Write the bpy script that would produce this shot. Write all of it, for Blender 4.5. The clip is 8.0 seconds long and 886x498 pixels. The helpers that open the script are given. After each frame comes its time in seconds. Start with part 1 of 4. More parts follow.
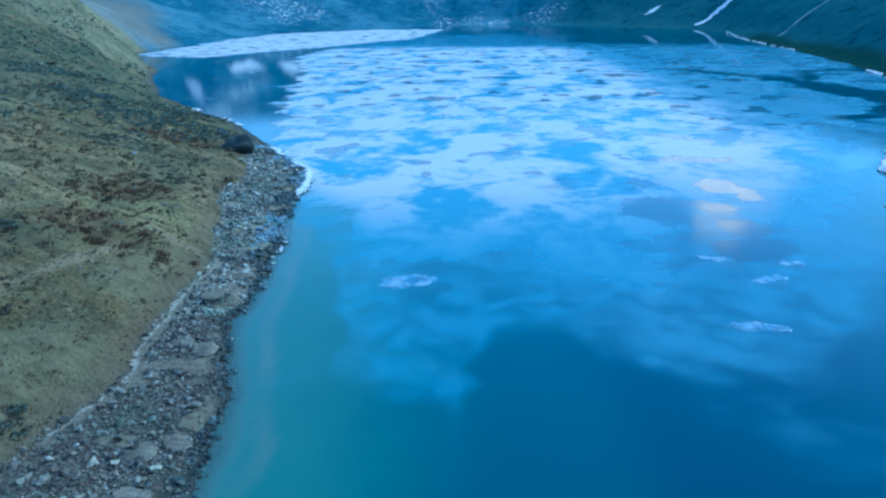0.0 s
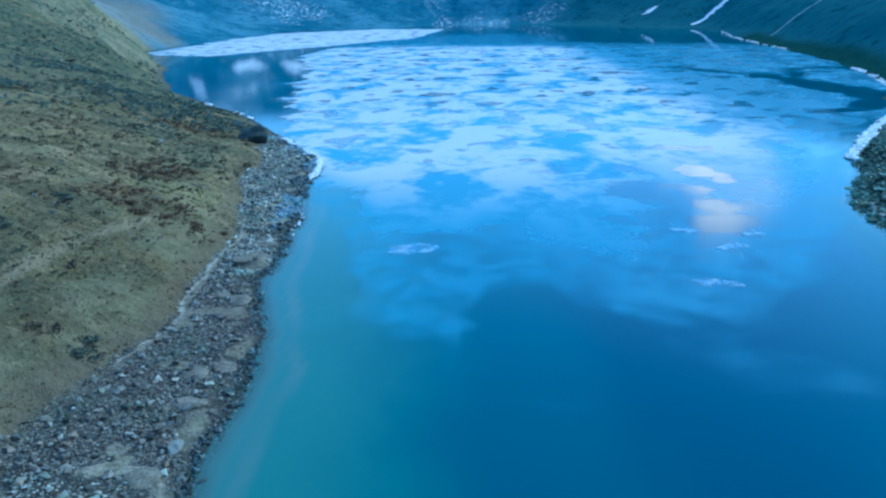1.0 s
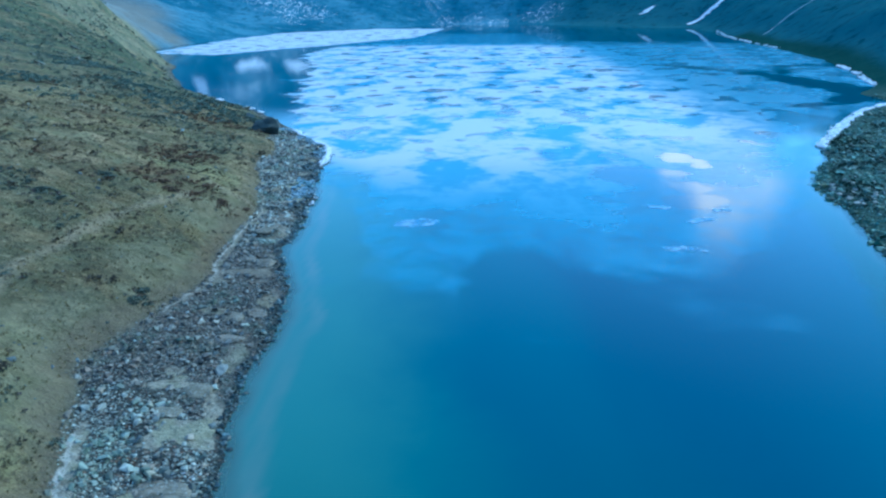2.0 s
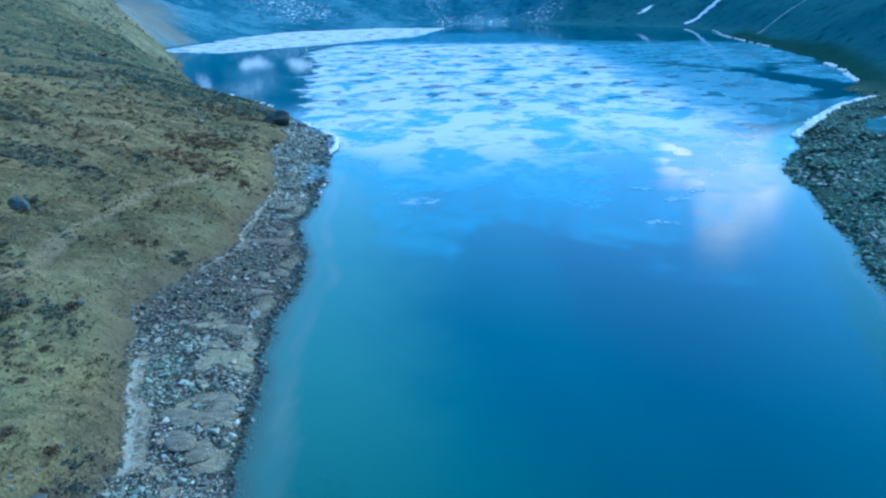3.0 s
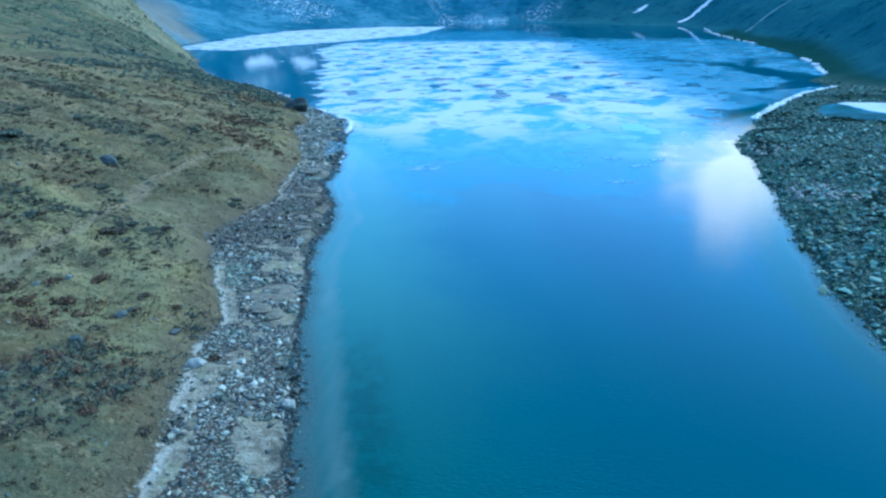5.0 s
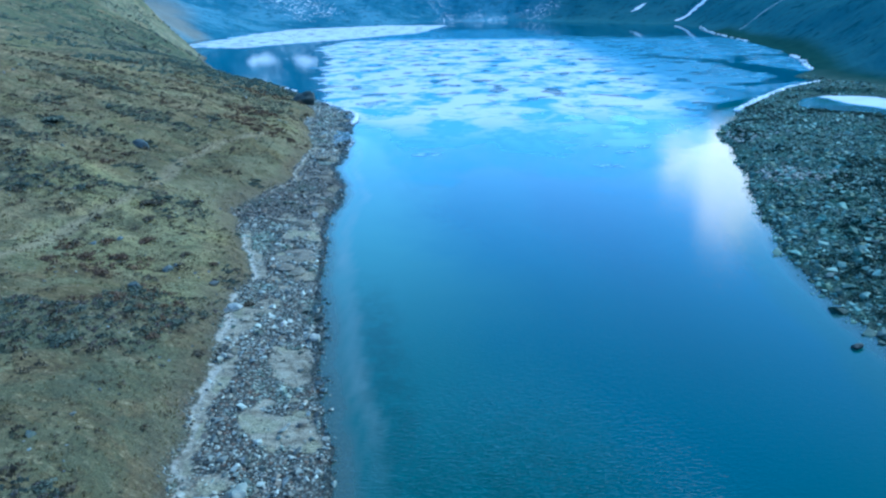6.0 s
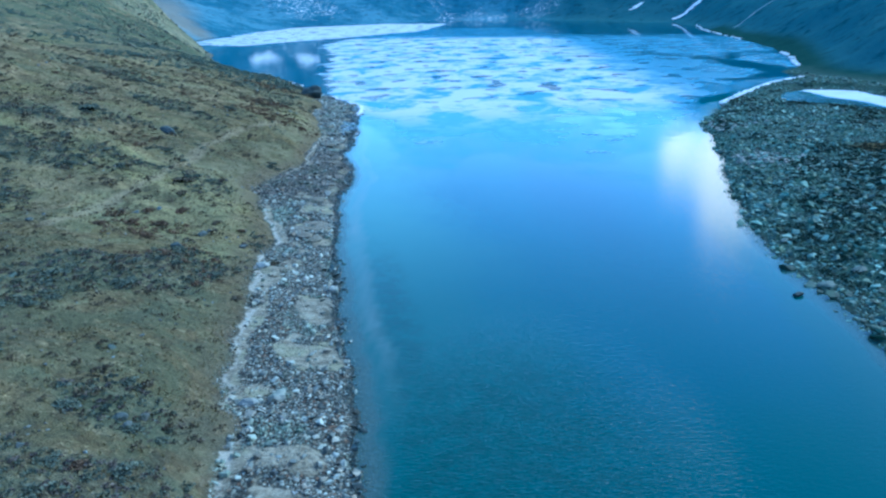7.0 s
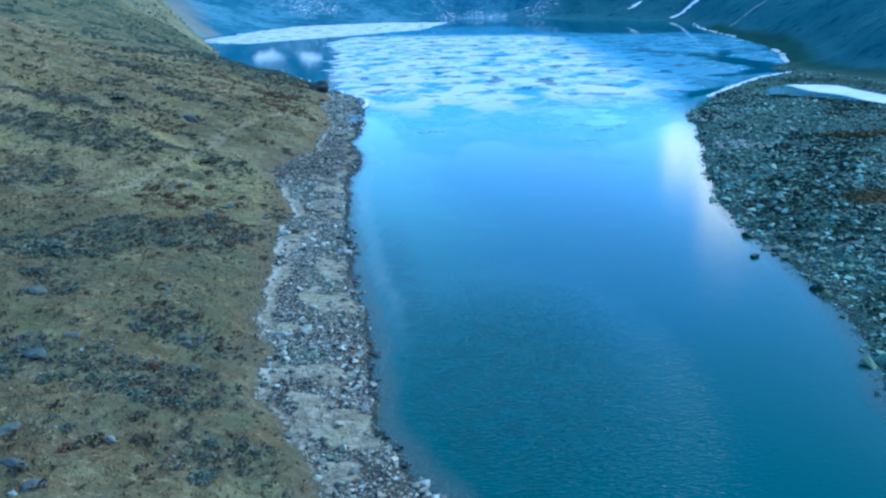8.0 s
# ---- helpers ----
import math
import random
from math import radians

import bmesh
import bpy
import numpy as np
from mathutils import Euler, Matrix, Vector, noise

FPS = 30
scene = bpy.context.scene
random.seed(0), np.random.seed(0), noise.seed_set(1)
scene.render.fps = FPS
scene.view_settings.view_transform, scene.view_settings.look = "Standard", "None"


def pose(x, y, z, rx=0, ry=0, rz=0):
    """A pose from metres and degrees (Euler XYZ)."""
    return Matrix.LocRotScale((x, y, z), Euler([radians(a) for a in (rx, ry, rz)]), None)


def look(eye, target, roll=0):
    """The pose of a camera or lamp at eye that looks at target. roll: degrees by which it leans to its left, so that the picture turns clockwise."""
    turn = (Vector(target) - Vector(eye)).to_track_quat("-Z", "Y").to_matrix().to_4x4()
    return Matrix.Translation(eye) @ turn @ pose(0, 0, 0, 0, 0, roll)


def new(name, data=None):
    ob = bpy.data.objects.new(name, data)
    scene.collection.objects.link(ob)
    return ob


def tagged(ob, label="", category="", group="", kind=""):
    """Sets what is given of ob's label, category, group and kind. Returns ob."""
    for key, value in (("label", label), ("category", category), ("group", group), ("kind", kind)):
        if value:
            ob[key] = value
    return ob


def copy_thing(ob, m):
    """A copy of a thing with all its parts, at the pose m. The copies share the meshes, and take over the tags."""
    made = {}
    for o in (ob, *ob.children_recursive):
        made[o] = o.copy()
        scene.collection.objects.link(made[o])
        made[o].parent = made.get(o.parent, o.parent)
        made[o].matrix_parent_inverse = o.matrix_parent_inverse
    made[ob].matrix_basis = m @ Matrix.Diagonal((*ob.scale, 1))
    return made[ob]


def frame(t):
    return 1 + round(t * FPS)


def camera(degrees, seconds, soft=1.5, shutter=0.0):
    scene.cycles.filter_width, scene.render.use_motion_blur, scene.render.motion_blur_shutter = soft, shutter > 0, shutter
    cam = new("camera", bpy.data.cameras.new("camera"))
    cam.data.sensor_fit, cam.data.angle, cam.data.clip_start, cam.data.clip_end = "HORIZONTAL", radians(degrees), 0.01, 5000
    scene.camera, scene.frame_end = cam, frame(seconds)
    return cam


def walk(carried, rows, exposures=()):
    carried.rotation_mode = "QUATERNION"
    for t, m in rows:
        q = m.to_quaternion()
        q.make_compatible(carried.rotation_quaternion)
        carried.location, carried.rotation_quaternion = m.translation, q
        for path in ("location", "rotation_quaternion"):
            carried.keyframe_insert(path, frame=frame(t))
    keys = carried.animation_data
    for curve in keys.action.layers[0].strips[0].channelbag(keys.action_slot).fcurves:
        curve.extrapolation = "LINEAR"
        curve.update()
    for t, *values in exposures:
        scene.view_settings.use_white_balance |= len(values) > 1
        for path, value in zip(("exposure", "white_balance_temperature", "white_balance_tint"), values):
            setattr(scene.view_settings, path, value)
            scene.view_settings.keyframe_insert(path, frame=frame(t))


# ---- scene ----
cam = camera(61.5, 8.0, soft=2.3)
PATH = [
    (0.0, (0.02, -0.20, 23.80), (-0.013, 1.694, 23.161), -1.2),
    (0.5, (0.02, -4.80, 23.83), (-0.013, -2.905, 23.190), -1.2),
    (1.0, (0.05, -9.42, 23.85), (0.016, -7.525, 23.211), -1.2),
    (1.5, (0.10, -14.05, 23.88), (0.066, -12.155, 23.241), -1.2),
    (3.0, (0.34, -27.90, 23.94), (0.303, -26.005, 23.300), -1.2),
    (3.5, (0.38, -32.50, 23.95), (0.342, -30.606, 23.310), -1.2),
    (4.0, (0.42, -37.22, 23.95), (0.382, -35.325, 23.310), -1.2),
    (4.5, (0.48, -41.92, 23.93), (0.441, -40.026, 23.290), -1.2),
    (6.0, (0.57, -55.86, 23.90), (0.530, -53.967, 23.257), -1.25),
    (6.5, (0.61, -60.54, 23.89), (0.571, -58.647, 23.245), -1.25),
    (7.0, (0.66, -65.17, 23.88), (0.619, -63.277, 23.234), -1.25),
    (7.5, (0.74, -69.82, 23.87), (0.697, -67.928, 23.224), -1.25),
    (8.0, (0.81, -74.45, 23.87), (0.766, -72.558, 23.222), -1.25),
]
walk(cam, [(t, look(eye, target, roll)) for t, eye, target, roll in PATH],
     [(0.0, 1.38, 4400, -18), (1.5, 1.46, 4430, -17), (4.5, 1.68, 4520, -16), (8.0, 1.74, 4550, -12)])

# ---- light ----
SUN_EL, SUN_AZ = 34.0, 58.0     # degrees; azimuth clockwise from +y
world = bpy.data.worlds.new("sky")
scene.world = world
world.use_nodes = True


class Net:
    """Short-hand for building node trees."""

    def __init__(self, tree):
        self.t = tree
        tree.nodes.clear()

    def n(self, kind, **props):
        nd = self.t.nodes.new(kind)
        for k, v in props.items():
            if k == "op":
                nd.operation = v
            elif k == "blend":
                nd.blend_type = v
            elif k == "dtype":
                nd.data_type = v
            elif k == "attr":
                nd.attribute_name = v
            elif k == "sky":
                nd.sky_type = v
            elif k == "feature":
                nd.feature = v
        return nd

    def put(self, nd, key, v):
        sock = nd.inputs[key]
        if hasattr(v, "is_linked") or hasattr(v, "links"):
            self.t.links.new(v, sock)
        else:
            sock.default_value = v

    def math(self, op, a, b=0.0, clamp=False):
        nd = self.n("ShaderNodeMath", op=op)
        nd.use_clamp = clamp
        self.put(nd, 0, a)
        self.put(nd, 1, b)
        return nd.outputs[0]

    def noise(self, vec, scale, detail=4.0, rough=0.55, distort=0.0):
        nd = self.n("ShaderNodeTexNoise")
        self.put(nd, "Vector", vec)
        self.put(nd, "Scale", scale)
        self.put(nd, "Detail", detail)
        self.put(nd, "Roughness", rough)
        self.put(nd, "Distortion", distort)
        return nd.outputs["Fac"]

    def step(self, v, lo, hi, a=0.0, b=1.0):
        nd = self.n("ShaderNodeMapRange")
        nd.interpolation_type = "SMOOTHSTEP"
        for key, x in (("Value", v), ("From Min", lo), ("From Max", hi), ("To Min", a), ("To Max", b)):
            self.put(nd, key, x)
        return nd.outputs["Result"]

    def mix(self, fac, a, b, blend="MIX"):
        nd = self.n("ShaderNodeMix", dtype="RGBA", blend=blend)
        self.put(nd, 0, fac)
        for i, c in ((6, a), (7, b)):
            if isinstance(c, tuple):
                c = (*c, 1.0)
            self.put(nd, i, c)
        return nd.outputs[2]

    def attr(self, name):
        return self.n("ShaderNodeAttribute", attr=name).outputs["Fac"]

    def pos(self, sx=1.0, sy=1.0, sz=1.0):
        g = self.n("ShaderNodeNewGeometry").outputs["Position"]
        if (sx, sy, sz) == (1.0, 1.0, 1.0):
            return g
        nd = self.n("ShaderNodeVectorMath", op="MULTIPLY")
        self.put(nd, 0, g)
        self.put(nd, 1, (sx, sy, sz))
        return nd.outputs[0]

    def bump(self, height, strength, distance, normal=None):
        nd = self.n("ShaderNodeBump")
        self.put(nd, "Height", height)
        self.put(nd, "Strength", strength)
        self.put(nd, "Distance", distance)
        if normal is not None:
            self.put(nd, "Normal", normal)
        return nd.outputs[0]

    def principled(self, color, rough=0.9, spec=0.3, normal=None, alpha=None):
        nd = self.n("ShaderNodeBsdfPrincipled")
        self.put(nd, "Base Color", (*color, 1.0) if isinstance(color, tuple) else color)
        self.put(nd, "Roughness", rough)
        self.put(nd, "Specular IOR Level", spec)
        if normal is not None:
            self.put(nd, "Normal", normal)
        if alpha is not None:
            self.put(nd, "Alpha", alpha)
        return nd

    def finish(self, shader):
        o = self.n("ShaderNodeOutputMaterial")
        self.t.links.new(shader.outputs[0], o.inputs[0])


def direction(az, el):
    a, e = radians(az), radians(el)
    return (math.sin(a) * math.cos(e), math.cos(a) * math.cos(e), math.sin(e))


# Sky with a few fair-weather clouds.
w = Net(world.node_tree)
sky = w.n("ShaderNodeTexSky", sky="NISHITA")
sky.sun_disc = False
sky.sun_elevation, sky.sun_rotation = radians(SUN_EL), radians(SUN_AZ)
sky.altitude, sky.air_density, sky.dust_density, sky.ozone_density = 4200, 1.0, 0.6, 2.6
ray = w.n("ShaderNodeTexCoord").outputs["Generated"]
stretch = w.n("ShaderNodeVectorMath", op="MULTIPLY")
w.put(stretch, 0, ray)
w.put(stretch, 1, (1.0, 1.0, 1.9))
puff = w.noise(stretch.outputs[0], 16.0, 8.0, 0.68, 0.5)
bank = None
for az, el, size in ((19.5, 11.9, 0.058), (22.0, 13.4, 0.05), (20.6, 10.2, 0.055), (16.8, 11.2, 0.04), (20.4, 15.2, 0.04), (-60.0, 22.0, 0.16), (75.0, 30.0, 0.2), (150.0, 28.0, 0.25), (-140.0, 35.0, 0.22)):
    dist = w.n("ShaderNodeVectorMath", op="DISTANCE")
    w.put(dist, 0, ray)
    w.put(dist, 1, direction(az, el))
    blob = w.math("SUBTRACT", 1.0, w.math("DIVIDE", dist.outputs["Value"], size))
    bank = blob if bank is None else w.math("MAXIMUM", bank, blob)
cloud = w.step(w.math("ADD", bank, w.math("MULTIPLY", w.math("SUBTRACT", puff, 0.5), 1.7)), 0.02, 0.62)
sky_col = w.mix(cloud, sky.outputs["Color"], (6.9, 6.0, 6.3))
bg = w.n("ShaderNodeBackground")
w.put(bg, "Color", sky_col)
w.put(bg, "Strength", 0.145)
wo = w.n("ShaderNodeOutputWorld")
world.node_tree.links.new(bg.outputs[0], wo.inputs[0])

sun_data = bpy.data.lights.new("sun", "SUN")
sun_data.energy, sun_data.angle, sun_data.color = 1.2, radians(18), (1.0, 0.95, 0.88)
sun = new("sun", sun_data)
sun.matrix_world = look(Vector(direction(SUN_AZ, SUN_EL)) * 300, (0, 0, 0))


# ---- numbers on the plan ----
def hash2(ix, iy, seed):
    h = (ix * 374761393 + iy * 668265263 + seed * 974711) & 0x7FFFFFFF
    h = ((h ^ (h >> 13)) * 1274126177) & 0x7FFFFFFF
    return ((h ^ (h >> 16)) & 0xFFFF) / 65535.0


def vnoise(x, y, seed):
    ix, iy = np.floor(x).astype(np.int64), np.floor(y).astype(np.int64)
    fx, fy = x - ix, y - iy
    fx, fy = fx * fx * (3 - 2 * fx), fy * fy * (3 - 2 * fy)
    a, b = hash2(ix, iy, seed), hash2(ix + 1, iy, seed)
    c, d = hash2(ix, iy + 1, seed), hash2(ix + 1, iy + 1, seed)
    return (a * (1 - fx) + b * fx) * (1 - fy) + (c * (1 - fx) + d * fx) * fy


def fbm(x, y, size, octaves=4, seed=1):
    total, amp, norm, f = 0.0, 1.0, 0.0, 1.0 / size
    for k in range(octaves):
        total = total + amp * (vnoise(x * f + 17.3 * k, y * f - 9.1 * k, seed + k) - 0.5)
        norm, amp, f = norm + amp, amp * 0.5, f * 2.03
    return 2 * total / norm


LEFT = [(14, -110), (9, -80), (5, -55), (-0.3, -43.2), (-1.9, -41.3), (-4.5, -35.7), (-5.4, -29.3), (-6.6, -19.7), (-8.9, -10.6), (-11.0, 1.0),
        (-12.7, 14.3), (-14.4, 25.5), (-13.7, 35.8), (-15.0, 42.3), (-16.5, 48.0), (-17.2, 54.0), (-17.9, 71.0), (-20.0, 92.0),
        (-20.2, 99.0), (-21.8, 108.0), (-30.0, 124.0), (-44.0, 152.0), (-67.0, 186.0), (-81.0, 206.0), (-104.0, 258.0), (-113.0, 285.0), (-135.0, 320.0)]
FAR = [(-164, 362), (-164, 430), (-152, 505), (-132, 615), (-60, 665), (-10, 705), (50, 690), (115, 612), (136, 560)]
RIGHT = [(170, 540), (166, 470), (153, 400), (141, 320), (134, 260), (121, 217), (109, 179), (97, 164), (99, 150), (84, 136), (72, 120), (60, 102),
         (57, 94), (46.5, 75), (41, 46), (38.8, 38), (35, 25), (32, 12), (30.3, 1), (31, -10), (30.6, -18.6), (29.3, -26.8), (27.2, -33),
         (26, -60), (22, -95)]
SHORE = np.array(LEFT + FAR + RIGHT, float)
POOL = np.array([(72.5, 101), (79, 119), (88, 122), (97, 118), (99, 98), (92, 80), (87, 80), (80, 90)], float)


def polygon_distance(poly, x, y):
    """Signed distance to a closed polygon (negative inside)."""
    best = np.full(x.shape, 1e18)
    inside = np.zeros(x.shape, bool)
    for (ax, ay), (bx, by) in zip(poly, np.roll(poly, -1, 0)):
        dx, dy = bx - ax, by - ay
        u = np.clip(((x - ax) * dx + (y - ay) * dy) / (dx * dx + dy * dy), 0, 1)
        best = np.minimum(best, (x - ax - u * dx) ** 2 + (y - ay - u * dy) ** 2)
        if dy:
            inside ^= ((ay > y) != (by > y)) & (x < ax + (y - ay) / dy * dx)
    return np.where(inside, -1, 1) * np.sqrt(best)


def ramp(v, *pairs):
    return np.interp(v, [p[0] for p in pairs], [p[1] for p in pairs])


def smooth(v, lo, hi):
    u = np.clip((v - lo) / (hi - lo), 0, 1)
    return u * u * (3 - 2 * u)


def lake_distance(x, y):
    near = np.clip((400 - y) / 300, 0.2, 1)
    wiggle = fbm(x, y, 9.0, 4, 3) * 1.0 + fbm(x, y, 2.2, 3, 11) * 0.5
    return polygon_distance(SHORE, x, y) + wiggle * near * 0.8 + (1 - near) * 6 * fbm(x, y, 60, 4, 5)


def strip_width(y):
    return ramp(y, (-60, 4.5), (-43, 4.7), (-38, 5.5), (-33, 6.5), (-22, 8), (1, 7), (6, 6.3), (18, 9.2), (29, 10.2), (36, 8.6), (42, 6.6),
                (57, 5.4), (72, 6.5), (95, 9), (110, 8), (119, 5), (130, 2), (150, 1.2), (300, 1))


def silt_share(x, y, d):
    """Silt laid over the west shore: lobes at the waterline, a pale seam along the turf, small pockets."""
    w_ = strip_width(y) * (1 + 0.22 * fbm(x, y, 7, 3, 31))
    lobe = fbm(x * 0.45, y, 3.6, 3, 175) + 0.35 * fbm(x, y, 1.3, 2, 176)
    reach = ramp(y, (-60, 4.6), (-44, 4.6), (-30, 3.6), (-12, 3.9), (2, 4.6), (10, 3.0), (22, 2.2), (60, 1.5), (75, 0.0))
    lobe = smooth(lobe, -0.04, 0.24) * smooth(d, 0.25, 0.8) * smooth(reach * (1 + 0.5 * fbm(x, y, 4, 2, 178)) - d, -0.4, 0.6)
    lobe = lobe * ramp(y, (-45, 1.0), (10, 1.0), (22, 0.75), (60, 0.6), (75, 0.0))
    seam = smooth(-np.abs(d - w_ + 0.55), ramp(y, (-60, -0.75), (-8, -0.9), (6, -1.25), (18, -0.8)), -0.25)
    seam = seam * smooth(fbm(x, y, 4, 3, 177), -0.45, -0.1) * ramp(y, (-48, 0.5), (-20, 0.6), (-8, 0.95), (4, 1.0), (14, 0.95), (24, 0.35), (50, 0.7), (70, 0.6), (80, 0.0))
    pocket = smooth(fbm(x, y, 2.4, 3, 179), 0.22, 0.42) * smooth(d, 0.5, 1.5) * 0.7
    return np.clip(np.maximum(np.maximum(lobe, seam), pocket), 0, 1) * (x < 12) * smooth(w_ + 0.3 - d, -0.3, 0.3)


def hummocks(x, y, d):
    """Low rounded swells of the stony shore."""
    n = fbm(x * 0.6, y, 3.2, 2, 53)
    return smooth(n, -0.05, 0.5) * smooth(d, 0.2, 1.6)


def terrain(x, y):
    """Height of the ground, and the shares of gravel, mountain and snow."""
    d = lake_distance(x, y)
    p = polygon_distance(POOL, x, y) + 2.0 * fbm(x, y, 8, 3, 21)
    # lake bed
    inner = np.maximum(-d, 0)
    bed = -(0.16 * np.minimum(inner, 4) + 0.32 * np.maximum(np.minimum(inner, 40) - 4, 0)) - 0.03
    # west hill
    w_ = strip_width(y) * (1 + 0.22 * fbm(x, y, 7, 3, 31))
    e = np.maximum(d - w_, 0)
    bank = ramp(y, (-60, 3.2), (-30, 3.0), (-10, 2.5), (3, 1.3), (36, 0.6), (50, 1.6), (65, 2.0), (111, 1.0), (200, 0.6))
    slope = ramp(y, (-60, 0.15), (-13, 0.15), (5, 0.2), (20, 0.33), (40, 0.32), (60, 0.29), (90, 0.24), (115, 0.23), (182, 0.42), (240, 0.75), (280, 1.15), (360, 1.2), (420, 0.7))
    bumps = smooth(e, 0, 8)
    rise = slope * e
    rise = np.where(rise > 60, 60 + 120 * (1 - np.exp(-(rise - 60) / 240)), rise)
    west = 0.10 * np.minimum(d, w_) + bank * (1 - np.exp(-e / 4)) + rise
    west = west + bumps * (fbm(x, y, 22, 3, 41) * 0.9 + fbm(x, y, 6, 4, 45) * 0.55 + fbm(x, y, 1.8, 3, 46) * 0.22) + np.clip(e / 80, 0, 1) * fbm(x, y, 60, 4, 47) * 6
    west = west + smooth(y, 165, 235) * np.clip(e / 14, 0, 1) * (fbm(x, y, 30, 3, 48) * 3.4 + fbm(x, y, 11, 3, 49) * 2.0)
    west = west + (1 - bumps) * (fbm(x, y, 1.6, 3, 51) * 0.16 * smooth(d, 0, 1.5) + 0.34 * hummocks(x, y, d) * smooth(w_ - d, -0.5, 1.5))
    # low stony point on the east shore and the mountain behind it
    q = x - ramp(y, (-150, 130), (60, 118), (100, 112), (130, 103), (160, 101), (217, 122), (260, 135), (320, 142), (400, 153), (540, 170), (700, 150))
    low = 0.06 * np.minimum(d, 8) + 0.35 * (1 - np.exp(-d / 9)) + 0.012 * np.maximum(d - 8, 0) + smooth(d, 1, 6) * (fbm(x, y, 9, 4, 61) * 0.45 + fbm(x, y, 2.0, 3, 65) * 0.18)
    wet = smooth(-d, -7, -2) * smooth(y, -30, -18) * smooth(-y, -14, 0)
    low = low * (1 - 0.8 * wet) + 0.25 * smooth(d, 0, 1) * (1 - wet) + wet * 0.12 * fbm(x, y, 1.6, 3, 67)
    qq = np.maximum(q, 0)
    climb = 0.42 * qq * smooth(qq, -5, 30) + fbm(x, y, 90, 5, 71) * np.clip(qq * 0.22, 0, 40) + fbm(x, y, 14, 4, 75) * np.clip(qq * 0.05, 0, 1.5)
    east = low + np.where(climb > 150, 150 + 130 * (1 - np.exp(-(climb - 150) / 260)), climb)
    # mountain at the head of the lake
    north = 0.05 * np.minimum(d, 25) + 0.36 * np.maximum(d - 18, 0) + fbm(x, y, 160, 5, 81) * np.clip(d * 0.3, 0, 60) + fbm(x, y, 20, 4, 85) * np.clip(d * 0.06, 0, 2)
    north = np.where(north > 120, 120 + 130 * (1 - np.exp(-(north - 120) / 260)), north)
    # blend of the three sides
    side_n = smooth(y + 0.25 * np.abs(x), 440, 580)
    side_e = smooth(x, -40 + 0.1 * np.maximum(y, 0), 60 + 0.1 * np.maximum(y, 0)) * np.ones_like(y)
    side_e = np.where(y < 330, (x > np.where(y < -40, 15, 12)).astype(float), side_e)
    south = smooth(-y, 60, 150)
    land = west * (1 - side_e) + east * side_e
    land = land * (1 - side_n) + np.where(x > 60, np.maximum(north * smooth(d, 0, 5), east), north) * side_n
    land = land * (1 - south) + south * np.minimum(land, 1.0 + 0.05 * np.maximum(d, 0) + np.maximum(np.abs(x) - 60, 0) * 0.3)
    z = np.where(d > 0, land + 0.04, bed)
    # pond behind the point
    z = np.where(p < 4, np.minimum(z, np.maximum(0.12 * p, -0.8)), z)
    gravel = np.where(side_e > 0.5, (1 - smooth(q, -6, 8)) * (1 - 0.95 * rust(x, y)) * smooth(-y, -185, -150), 1 - smooth(d - w_, -0.6, 0.9))
    gravel = np.where(y > 350, 0.0, gravel)
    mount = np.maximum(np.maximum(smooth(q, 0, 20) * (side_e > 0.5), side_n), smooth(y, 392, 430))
    return z, d, gravel, mount, side_e, q, p


def patches(x, y, spots, seed):
    v = np.full(np.shape(x), -1.0)
    for cx, cy, rx, ry in spots:
        v = np.maximum(v, 1 - np.hypot((x - cx) / rx, (y - cy) / ry))
    return smooth(v + 0.55 * fbm(x, y, 7, 4, seed), 0.1, 0.45)


def heath(x, y):
    """Patches of dwarf shrub on the west hill."""
    v = patches(x, y, ((-26, -12, 8, 4), (-31, -20, 5, 4), (-20, -38, 9, 4), (-17, -31, 5, 3), (-47, 15, 11, 5), (-39, 19, 8, 4), (-48, 34, 3, 3), (-14.5, -37, 3, 2.5), (-22.5, -6, 4, 4), (-29, -15, 5, 3), (-44, 49, 8, 4),
                       (-46, 100, 7, 8), (-40, 128, 7, 10), (-68, 131, 14, 16), (-22, -9, 4, 4), (-58, 62, 10, 6), (-52, 27, 10, 6), (-88, 175, 18, 20), (-60, 150, 18, 14), (-112, 205, 20, 30), (-128, 262, 14, 16)), 101)
    return np.maximum(v, smooth(fbm(x, y, 9, 5, 107), 0.22, 0.5) * 0.75)


def rust(x, y):
    """Patches of red-brown heath."""
    v = patches(x, y, ((-35, 76, 6, 10), (-42, 115, 9, 9), (-29, 1, 5, 5), (-33, 64, 6, 6), (50, 8, 9, 5), (66, 46, 8, 5), (60, -6, 9, 5)), 111)
    return np.maximum(v, smooth(fbm(x, y, 10, 5, 117), 0.22, 0.5) * 0.5 * (x < 10))


def smooth_face(x, y):
    """The close-cropped slope above the bend of the shore."""
    return patches(x, y, ((-25, 25, 7, 15), (-24, 40, 6, 9), (-25, 60, 5, 8), (-24, 74, 4, 9)), 121)


# pale lines on the west hill: its crest's highlight painted in, and faint paths
CREST_PATHS = [[(-35.4, -2.8), (-34.1, 6.5), (-32.7, 15.6), (-33.6, 35.2), (-32.5, 47.2), (-28.9, 61.3)], [(-29.4, 67.4), (-26.6, 65.6), (-24.6, 66.1)]]


